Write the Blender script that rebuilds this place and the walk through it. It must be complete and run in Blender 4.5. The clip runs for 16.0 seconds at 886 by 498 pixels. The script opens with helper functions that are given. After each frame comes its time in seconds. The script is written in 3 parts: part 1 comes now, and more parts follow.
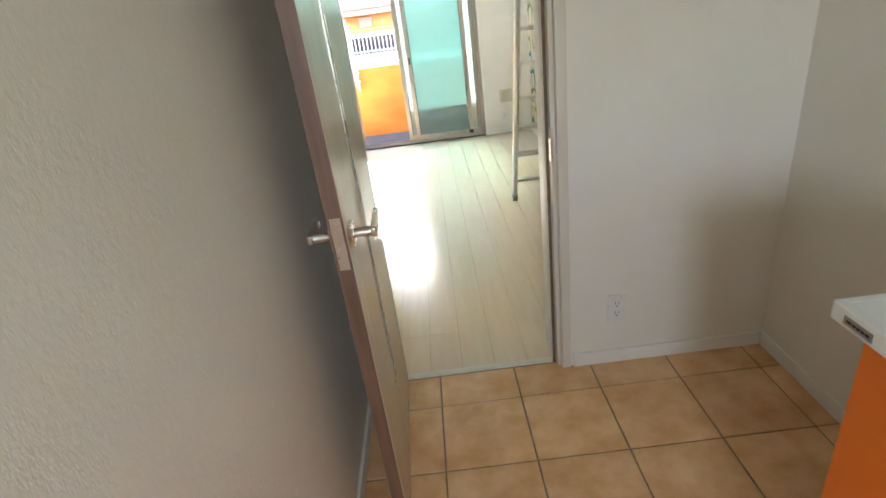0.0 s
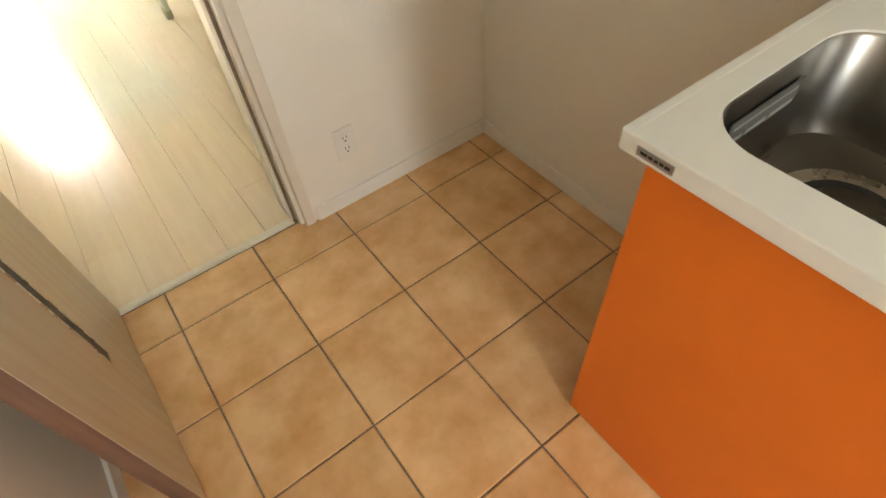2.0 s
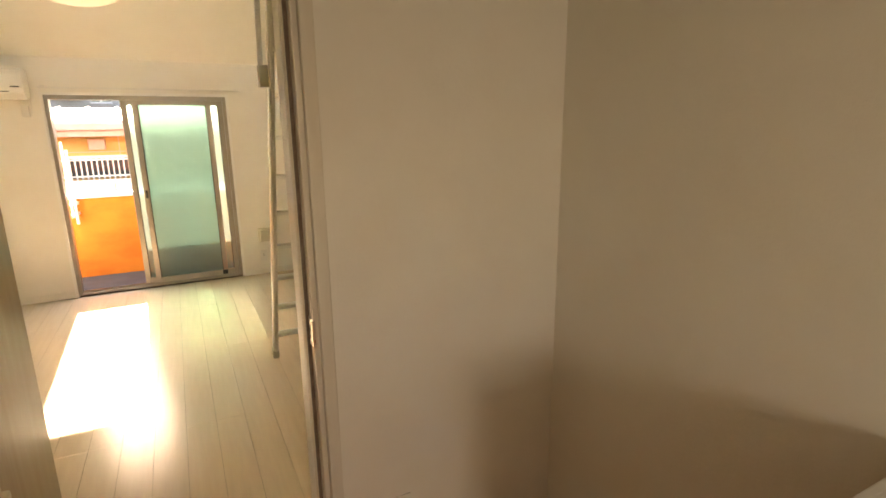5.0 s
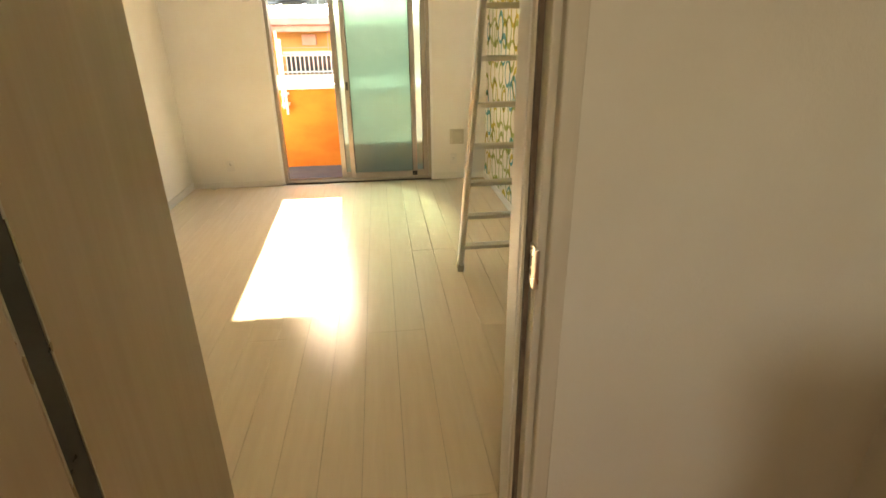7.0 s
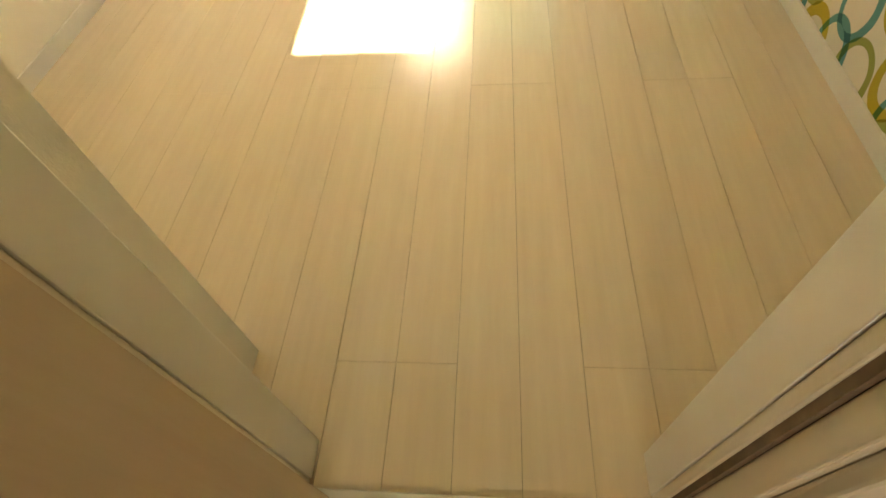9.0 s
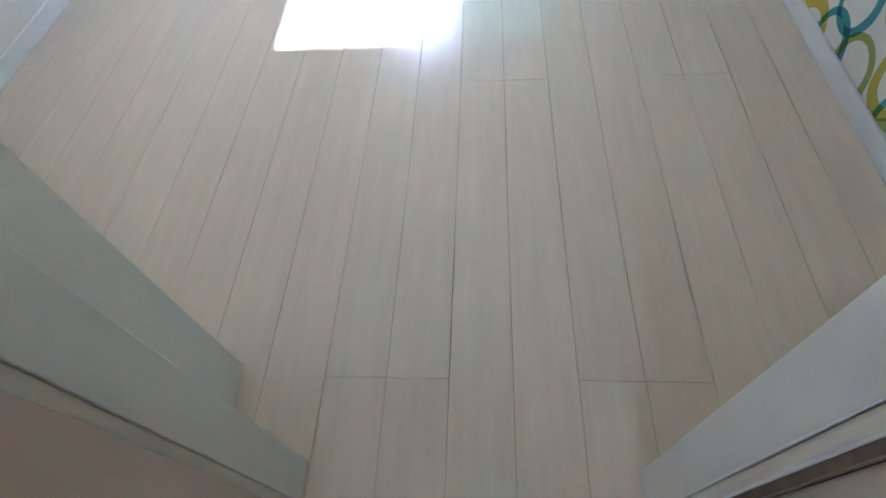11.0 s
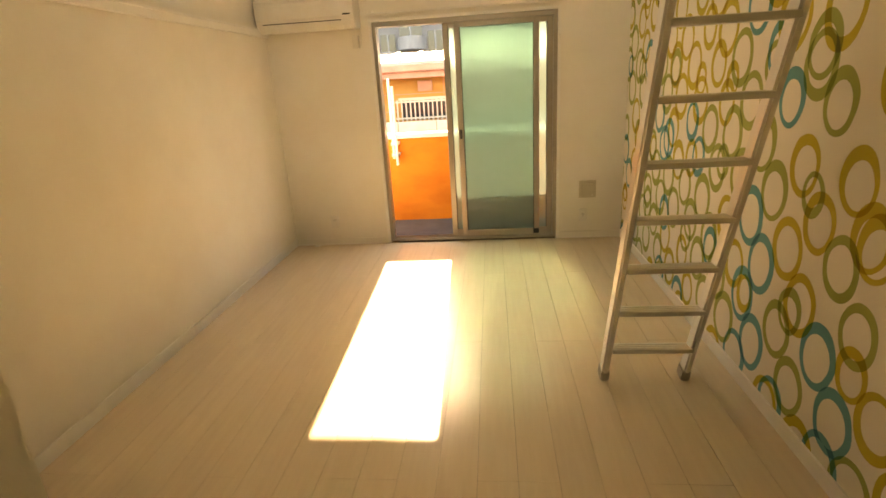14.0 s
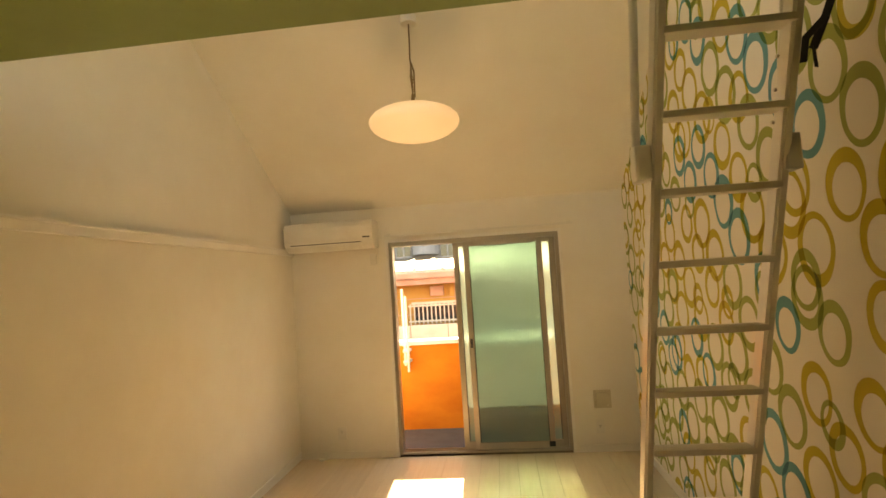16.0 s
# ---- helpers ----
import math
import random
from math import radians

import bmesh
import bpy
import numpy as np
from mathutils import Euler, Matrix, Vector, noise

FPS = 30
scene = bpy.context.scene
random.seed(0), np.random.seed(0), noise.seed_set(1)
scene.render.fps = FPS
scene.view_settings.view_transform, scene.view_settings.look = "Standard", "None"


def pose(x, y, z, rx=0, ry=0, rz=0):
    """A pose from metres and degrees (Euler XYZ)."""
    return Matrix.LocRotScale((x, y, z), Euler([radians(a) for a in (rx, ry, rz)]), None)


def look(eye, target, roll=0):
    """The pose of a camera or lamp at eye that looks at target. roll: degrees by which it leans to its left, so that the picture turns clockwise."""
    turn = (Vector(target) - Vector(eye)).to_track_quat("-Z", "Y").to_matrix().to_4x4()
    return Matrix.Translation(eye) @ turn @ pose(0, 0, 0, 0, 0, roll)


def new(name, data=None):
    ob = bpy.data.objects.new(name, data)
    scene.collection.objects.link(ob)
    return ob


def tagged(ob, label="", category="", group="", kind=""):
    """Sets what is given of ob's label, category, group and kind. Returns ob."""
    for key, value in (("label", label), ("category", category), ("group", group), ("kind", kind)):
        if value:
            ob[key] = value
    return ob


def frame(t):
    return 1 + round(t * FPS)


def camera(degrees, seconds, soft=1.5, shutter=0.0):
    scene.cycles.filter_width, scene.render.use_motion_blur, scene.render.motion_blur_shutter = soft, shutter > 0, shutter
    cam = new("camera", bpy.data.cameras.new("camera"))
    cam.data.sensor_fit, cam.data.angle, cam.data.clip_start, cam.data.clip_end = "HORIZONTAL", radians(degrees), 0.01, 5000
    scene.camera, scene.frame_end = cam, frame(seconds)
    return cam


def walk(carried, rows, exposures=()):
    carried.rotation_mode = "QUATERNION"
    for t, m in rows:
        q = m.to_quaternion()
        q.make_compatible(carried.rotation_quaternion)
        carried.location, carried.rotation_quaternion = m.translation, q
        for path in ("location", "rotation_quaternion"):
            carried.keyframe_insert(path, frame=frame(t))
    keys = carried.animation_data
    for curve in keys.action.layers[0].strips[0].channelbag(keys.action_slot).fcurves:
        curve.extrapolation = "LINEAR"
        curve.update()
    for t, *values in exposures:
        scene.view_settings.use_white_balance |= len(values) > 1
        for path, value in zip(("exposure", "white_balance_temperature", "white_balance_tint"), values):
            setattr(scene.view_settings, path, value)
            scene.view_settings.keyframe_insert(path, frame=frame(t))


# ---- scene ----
cam = camera(81.2, 16.0, soft=1.6)
PATH = [
    (0, (0.006, 0.189, 1.379), (-0.017, 1.995, 0.520), -7.6),
    (0.5, (0.036, 0.351, 1.348), (0.476, 1.989, 0.287), -7.1),
    (1, (0.101, 0.490, 1.325), (0.750, 1.854, 0.015), -7.0),
    (1.5, (0.107, 0.538, 1.308), (0.799, 1.682, -0.178), -6.2),
    (2, (0.109, 0.550, 1.305), (0.806, 1.622, -0.233), -5.2),
    (2.5, (0.108, 0.545, 1.330), (0.873, 1.717, -0.099), -3.9),
    (3, (0.106, 0.542, 1.376), (0.964, 1.873, 0.155), -2.5),
    (3.5, (0.106, 0.528, 1.420), (1.028, 2.030, 0.475), -1.6),
    (4, (0.102, 0.518, 1.474), (1.082, 2.127, 0.801), -0.8),
    (6.3, (0.118, 0.745, 1.341), (0.640, 2.615, 0.928), -0.1),
    (6.5, (0.120, 0.834, 1.328), (0.552, 2.719, 0.821), 0.1),
    (7, (0.123, 1.047, 1.285), (0.334, 2.881, 0.514), -0.7),
    (7.5, (0.115, 1.246, 1.203), (0.122, 2.935, 0.132), -2.3),
    (8, (0.108, 1.469, 1.156), (-0.058, 2.944, -0.185), -5.3),
    (8.5, (0.088, 1.653, 1.090), (-0.122, 2.929, -0.436), -7.1),
    (10.8, (0.088, 1.803, 1.048), (-0.088, 2.835, -0.657), -8.6),
    (11, (0.087, 1.803, 1.069), (-0.088, 2.903, -0.592), -7.8),
    (11.5, (0.078, 1.797, 1.112), (-0.103, 3.065, -0.424), -6.4),
    (12, (0.073, 1.787, 1.145), (-0.113, 3.230, -0.227), -5.1),
    (12.5, (0.075, 1.779, 1.190), (-0.120, 3.376, -0.003), -4.2),
    (13, (0.078, 1.769, 1.235), (-0.122, 3.482, 0.222), -3.6),
    (13.5, (0.074, 1.760, 1.259), (-0.128, 3.572, 0.437), -3.3),
    (14, (0.084, 1.749, 1.275), (-0.118, 3.639, 0.655), -3.5),
    (14.5, (0.102, 1.739, 1.288), (-0.103, 3.680, 0.851), -3.8),
    (15, (0.106, 1.732, 1.326), (-0.097, 3.705, 1.068), -4.0),
    (15.5, (0.105, 1.724, 1.352), (-0.103, 3.712, 1.283), -3.8),
    (16, (0.103, 1.710, 1.382), (-0.109, 3.695, 1.501), -3.6),
]
EXPOSURES = [
    (0.0, 5.25, 5700, 4), (0.5, 5.25, 5300, 2), (1.0, 5.55, 5300, 3), (2.0, 5.8, 6900, 7), (2.5, 5.75, 5500, 6), (3.0, 5.6, 5400, 8), (3.5, 5.15, 7900, 15), (4.0, 4.75, 10000, 20),
    (6.3, 4.65, 9000, 11), (7.0, 4.65, 9500, 9), (7.5, 4.75, 9700, 8), (8.5, 5.3, 10600, 5), (10.8, 5.1, 4400, 11), (11.0, 5.1, 4550, 11), (11.5, 5.0, 6500, 10),
    (12.0, 4.85, 9600, 11), (12.5, 4.6, 12500, 15), (13.5, 4.25, 14000, 18), (14.5, 4.0, 15500, 19), (16.0, 3.85, 17000, 18)]
walk(cam, [(t, look(eye, target, roll)) for t, eye, target, roll in PATH], EXPOSURES)

# ---- sky, sun, light ----
SUN_TRAVEL = Vector((0.042, -1.0, -0.65)).normalized()
world = bpy.data.worlds.new("sky")
scene.world = world
world.use_nodes = True
wn = world.node_tree
sky = wn.nodes.new("ShaderNodeTexSky")
sky.sky_type, sky.sun_disc = "NISHITA", False
sky.sun_elevation = math.asin(-SUN_TRAVEL.z)
sky.sun_rotation = math.atan2(-SUN_TRAVEL.x, -SUN_TRAVEL.y)
wn.links.new(sky.outputs[0], wn.nodes["Background"].inputs[0])
wn.nodes["Background"].inputs[1].default_value = 0.07
sun_data = bpy.data.lights.new("sun", "SUN")
sun_data.energy, sun_data.angle, sun_data.color = 2.0, radians(0.6), (1.0, 0.95, 0.86)
sun = new("sun", sun_data)
sun.rotation_mode = "QUATERNION"
sun.rotation_quaternion = SUN_TRAVEL.to_track_quat("-Z", "Y")
# area lamp for an unseen source behind the kitchen, placed from the counter's shadow
rear_lamp_data = bpy.data.lights.new("unseen_rear_light", "AREA")
rear_lamp_data.shape, rear_lamp_data.size, rear_lamp_data.size_y, rear_lamp_data.energy, rear_lamp_data.color = "RECTANGLE", 0.42, 0.5, 0.46, (1.0, 0.96, 0.9)
rear_lamp = new("unseen_rear_light", rear_lamp_data)
rear_lamp.matrix_world = look((0.06, -1.47, 1.42), (0.06, 2.15, 1.2))


# ---- materials ----
def mat(name, color, rough=0.6, metal=0.0, spec=None):
    m = bpy.data.materials.new(name)
    m.use_nodes = True
    b = m.node_tree.nodes["Principled BSDF"]
    b.inputs["Base Color"].default_value = (*color, 1)
    b.inputs["Roughness"].default_value = rough
    b.inputs["Metallic"].default_value = metal
    if spec is not None:
        b.inputs["Specular IOR Level"].default_value = spec
    return m


def node(m, kind, **values):
    n = m.node_tree.nodes.new(kind)
    for key, value in values.items():
        n.inputs[key].default_value = value
    return n


def link(m, a, b):
    m.node_tree.links.new(a, b)


def bsdf(m):
    return m.node_tree.nodes["Principled BSDF"]


def coords(m, stretch=(1, 1, 1)):
    tc = m.node_tree.nodes.new("ShaderNodeNewGeometry")
    mp = m.node_tree.nodes.new("ShaderNodeMapping")
    mp.inputs["Scale"].default_value = stretch
    link(m, tc.outputs["Position"], mp.inputs["Vector"])
    return mp.outputs["Vector"]


def vary(m, color_a, color_b, scale=3.0, stretch=(1, 1, 1), detail=5.0, low=0.35, high=0.65, per_object=0.0):
    """Mix two base colours by noise, with an optional shift from piece to piece."""
    v = coords(m, stretch)
    n = node(m, "ShaderNodeTexNoise", Scale=scale, Detail=detail, Roughness=0.6)
    link(m, v, n.inputs["Vector"])
    r = m.node_tree.nodes.new("ShaderNodeMapRange")
    r.inputs["From Min"].default_value, r.inputs["From Max"].default_value = low, high
    link(m, n.outputs["Fac"], r.inputs["Value"])
    mix = m.node_tree.nodes.new("ShaderNodeMix")
    mix.data_type = "RGBA"
    mix.inputs[6].default_value, mix.inputs[7].default_value = (*color_a, 1), (*color_b, 1)
    link(m, r.outputs["Result"], mix.inputs[0])
    out = mix.outputs[2]
    if per_object:
        oi = m.node_tree.nodes.new("ShaderNodeObjectInfo")
        k = m.node_tree.nodes.new("ShaderNodeMapRange")
        k.inputs["To Min"].default_value, k.inputs["To Max"].default_value = 1 - per_object, 1 + per_object
        link(m, oi.outputs["Random"], k.inputs["Value"])
        hsv = m.node_tree.nodes.new("ShaderNodeHueSaturation")
        link(m, k.outputs["Result"], hsv.inputs["Value"])
        link(m, out, hsv.inputs["Color"])
        out = hsv.outputs["Color"]
    link(m, out, bsdf(m).inputs["Base Color"])
    return out


def relief(m, scale=200.0, strength=0.2, distance=0.001, stretch=(1, 1, 1), detail=3.0):
    v = coords(m, stretch)
    n = node(m, "ShaderNodeTexNoise", Scale=scale, Detail=detail)
    link(m, v, n.inputs["Vector"])
    b = node(m, "ShaderNodeBump", Strength=strength, Distance=distance)
    link(m, n.outputs["Fac"], b.inputs["Height"])
    old = bsdf(m).inputs["Normal"]
    if old.is_linked:
        link(m, old.links[0].from_socket, b.inputs["Normal"])
    link(m, b.outputs["Normal"], old)


def rough_noise(m, low, high, scale=8.0, stretch=(1, 1, 1)):
    v = coords(m, stretch)
    n = node(m, "ShaderNodeTexNoise", Scale=scale, Detail=4.0)
    link(m, v, n.inputs["Vector"])
    r = m.node_tree.nodes.new("ShaderNodeMapRange")
    r.inputs["From Min"].default_value, r.inputs["From Max"].default_value = 0.3, 0.7
    r.inputs["To Min"].default_value, r.inputs["To Max"].default_value = low, high
    link(m, n.outputs["Fac"], r.inputs["Value"])
    link(m, r.outputs["Result"], bsdf(m).inputs["Roughness"])


wallpaper = mat("white_woven_wallpaper", (0.78, 0.75, 0.68), 0.85)
vary(wallpaper, (0.84, 0.81, 0.74), (0.80, 0.76, 0.68), 2.2)
relief(wallpaper, 420, 0.35, 0.0012, (1, 1, 0.35))
relief(wallpaper, 90, 0.35, 0.002)
ceiling_paper = mat("ceiling_wallpaper", (0.8, 0.77, 0.7), 0.9)
vary(ceiling_paper, (0.85, 0.82, 0.75), (0.81, 0.77, 0.69), 1.6)
relief(ceiling_paper, 350, 0.3, 0.001)
green_paint = mat("green_loft_underside", (0.26, 0.36, 0.16), 0.7)
vary(green_paint, (0.27, 0.37, 0.17), (0.23, 0.32, 0.13), 2.0)
trim_white = mat("white_trim_vinyl", (0.8, 0.78, 0.73), 0.45)
vary(trim_white, (0.86, 0.84, 0.8), (0.82, 0.8, 0.75), 5.0)
frame_cream = mat("cream_door_frame", (0.72, 0.67, 0.57), 0.4)
vary(frame_cream, (0.74, 0.69, 0.6), (0.68, 0.62, 0.52), 4.0, (4, 4, 0.5))
seal_grey = mat("brown_rubber_seal", (0.09, 0.06, 0.045), 0.7)
vary(seal_grey, (0.2, 0.14, 0.1), (0.14, 0.1, 0.07), 30.0)

plank_mat = mat("pale_birch_flooring", (0.62, 0.5, 0.36), 0.22)
grain = vary(plank_mat, (0.80, 0.665, 0.51), (0.72, 0.58, 0.43), 9.0, (4.0, 0.3, 1), 6.0, 0.2, 0.8, 0.02)
groove_mat = mat("floor_groove", (0.2, 0.14, 0.08), 0.8)
vary(groove_mat, (0.22, 0.15, 0.09), (0.15, 0.1, 0.06), 30.0)

tile_mat = mat("terracotta_floor_tile", (0.5, 0.3, 0.16), 0.4)
tile_col = vary(tile_mat, (0.84, 0.56, 0.30), (0.64, 0.34, 0.135), 6.5, (1, 1, 1), 4.0, 0.34, 0.68, 0.07)
rough_noise(tile_mat, 0.28, 0.5, 14.0)
relief(tile_mat, 22, 0.35, 0.004, (1, 1, 1), 4.0)
grout_mat = mat("grey_brown_grout", (0.16, 0.13, 0.1), 0.9)
vary(grout_mat, (0.32, 0.25, 0.18), (0.15, 0.115, 0.085), 18.0)

orange_lam = mat("orange_cabinet_laminate", (0.75, 0.17, 0.015), 0.42)
vary(orange_lam, (0.76, 0.175, 0.015), (0.7, 0.15, 0.012), 2.5)
relief(orange_lam, 300, 0.08, 0.0005)
counter_mat = mat("white_solid_worktop", (0.78, 0.77, 0.74), 0.3)
vary(counter_mat, (0.79, 0.78, 0.75), (0.74, 0.73, 0.69), 3.0)
steel = mat("brushed_stainless_steel", (0.22, 0.205, 0.185), 0.3, 1.0)
rough_noise(steel, 0.27, 0.31, 6.0)
relief(steel, 500, 0.12, 0.0004)
chrome = mat("satin_nickel", (0.6, 0.56, 0.5), 0.28, 1.0)
rough_noise(chrome, 0.22, 0.36, 30.0)
dark_hole = mat("black_plastic", (0.02, 0.02, 0.02), 0.5)
rough_noise(dark_hole, 0.4, 0.6, 30.0)
badge_mat = mat("silver_badge", (0.42, 0.41, 0.39), 0.35, 0.8)
sticker_mat = mat("grey_warning_sticker", (0.1, 0.1, 0.095), 0.5)
sticker_ink = mat("pale_sticker_print", (0.3, 0.3, 0.28), 0.5)
panel_white = mat("glossy_kitchen_panel", (0.8, 0.79, 0.76), 0.15)
vary(panel_white, (0.81, 0.8, 0.77), (0.77, 0.76, 0.72), 2.0)

door_mat = mat("pale_maple_door_veneer", (0.55, 0.43, 0.31), 0.27)
vary(door_mat, (0.66, 0.55, 0.43), (0.57, 0.45, 0.33), 5.0, (6, 6, 0.35), 6.0, 0.2, 0.8)
relief(door_mat, 80, 0.08, 0.0005, (8, 8, 0.5))
door_edge = mat("brown_door_edge", (0.17, 0.09, 0.06), 0.45)
vary(door_edge, (0.2, 0.11, 0.07), (0.12, 0.065, 0.045), 6.0, (6, 6, 0.4))
inlay_mat = mat("dark_door_inlay", (0.035, 0.035, 0.035), 0.3)
rough_noise(inlay_mat, 0.25, 0.45, 20.0)

alu = mat("bronze_aluminium", (0.36, 0.32, 0.27), 0.35, 0.85)
rough_noise(alu, 0.28, 0.45, 25.0, (6, 6, 0.5))
alu_dark = mat("dark_sash_gasket", (0.05, 0.05, 0.045), 0.6)
ladder_mat = mat("brushed_ladder_aluminium", (0.74, 0.72, 0.68), 0.34, 0.7)
rough_noise(ladder_mat, 0.28, 0.46, 15.0, (6, 6, 1))
foot_mat = mat("grey_rubber_foot", (0.42, 0.39, 0.34), 0.7)
plastic_white = mat("white_plastic", (0.78, 0.76, 0.7), 0.4)
vary(plastic_white, (0.79, 0.77, 0.72), (0.73, 0.7, 0.63), 6.0)
plastic_beige = mat("beige_vent_plastic", (0.6, 0.55, 0.42), 0.5)
vary(plastic_beige, (0.62, 0.57, 0.44), (0.55, 0.5, 0.38), 12.0)
slot_dark = mat("slot_dark", (0.04, 0.035, 0.03), 0.7)
strap_mat = mat("black_webbing", (0.012, 0.012, 0.014), 0.8)
relief(strap_mat, 900, 0.4, 0.0006)
cord_mat = mat("brown_lamp_cord", (0.2, 0.13, 0.06), 0.6)

orange_stucco = mat("orange_stucco", (0.78, 0.3, 0.045), 0.85)
vary(orange_stucco, (0.57, 0.17, 0.022), (0.46, 0.115, 0.01), 2.6, (1, 1, 2.0), 6.0, 0.35, 0.7)
relief(orange_stucco, 120, 0.4, 0.003)
cap_mat = mat("white_coping", (0.75, 0.73, 0.7), 0.6)
vary(cap_mat, (0.62, 0.6, 0.57), (0.54, 0.52, 0.48), 5.0)
balcony_grey = mat("grey_balcony_sheet", (0.09, 0.095, 0.105), 0.75)
vary(balcony_grey, (0.055, 0.062, 0.072), (0.038, 0.043, 0.05), 7.0)
siding_mat = mat("ochre_siding", (0.62, 0.38, 0.15), 0.8)
vary(siding_mat, (0.5, 0.28, 0.10), (0.42, 0.23, 0.075), 3.0)
fascia_mat = mat("pink_brown_fascia", (0.5, 0.28, 0.24), 0.6)
vary(fascia_mat, (0.52, 0.3, 0.26), (0.45, 0.24, 0.2), 4.0)
roof_mat = mat("pale_metal_roof", (0.62, 0.6, 0.57), 0.45, 0.2)
vary(roof_mat, (0.45, 0.44, 0.42), (0.36, 0.35, 0.33), 3.0)
render_grey = mat("grey_apartment_render", (0.33, 0.32, 0.33), 0.85)
vary(render_grey, (0.2, 0.2, 0.21), (0.16, 0.16, 0.17), 0.8)
render_light = mat("pale_balcony_render", (0.5, 0.5, 0.52), 0.85)
vary(render_light, (0.32, 0.33, 0.36), (0.27, 0.28, 0.3), 1.0)
dark_glass = mat("dark_window_glass", (0.03, 0.04, 0.05), 0.08)
ground_mat = mat("asphalt_ground", (0.06, 0.06, 0.06), 0.9)
vary(ground_mat, (0.07, 0.07, 0.068), (0.045, 0.045, 0.045), 1.5)
relief(ground_mat, 60, 0.3, 0.004)

# frosted wired glass: blurs what is behind it and scatters the sun
frosted = bpy.data.materials.new("green_frosted_glass")
frosted.use_nodes = True
nt = frosted.node_tree
nt.nodes.remove(nt.nodes["Principled BSDF"])
refr = node(frosted, "ShaderNodeBsdfRefraction", Color=(0.225, 0.335, 0.305, 1), Roughness=0.6, IOR=1.12)
trans = node(frosted, "ShaderNodeBsdfTranslucent", Color=(0.30, 0.43, 0.40, 1))
gloss = node(frosted, "ShaderNodeBsdfGlossy", Color=(0.9, 0.95, 0.92, 1), Roughness=0.25)
m1, m2 = node(frosted, "ShaderNodeMixShader", Fac=0.12), node(frosted, "ShaderNodeMixShader", Fac=0.06)
link(frosted, refr.outputs[0], m1.inputs[1]), link(frosted, trans.outputs[0], m1.inputs[2])
link(frosted, m1.outputs[0], m2.inputs[1]), link(frosted, gloss.outputs[0], m2.inputs[2])
link(frosted, m2.outputs[0], nt.nodes["Material Output"].inputs["Surface"])

lamp_shade_mat = mat("warm_opal_shade", (0.85, 0.78, 0.66), 0.4)
bsdf(lamp_shade_mat).inputs["Emission Color"].default_value = (1.0, 0.7, 0.48, 1)
bsdf(lamp_shade_mat).inputs["Emission Strength"].default_value = 0.035

# printed wallpaper: overlapping rings in olive, green and teal on cream
ring_paper = mat("ring_print_wallpaper", (0.78, 0.74, 0.66), 0.8)
RINGS = [  # cell, shift, outer radius low and high, share of cells printed
    (0.250, (0.0, 0.0), 0.080, 0.098, 0.95),
    (0.250, (0.118, 0.128), 0.078, 0.098, 0.95),
    (0.330, (0.19, 0.03), 0.06, 0.092, 0.9),
]
INKS = [(0.0, (0.46, 0.38, 0.055)), (0.40, (0.29, 0.34, 0.10)), (0.75, (0.08, 0.29, 0.35))]


def math_node(m, op, a, b=None):
    n = m.node_tree.nodes.new("ShaderNodeMath")
    n.operation = op
    for i, v in enumerate((a, b)):
        if v is None:
            continue
        if isinstance(v, (int, float)):
            n.inputs[i].default_value = v
        else:
            link(m, v, n.inputs[i])
    return n.outputs[0]


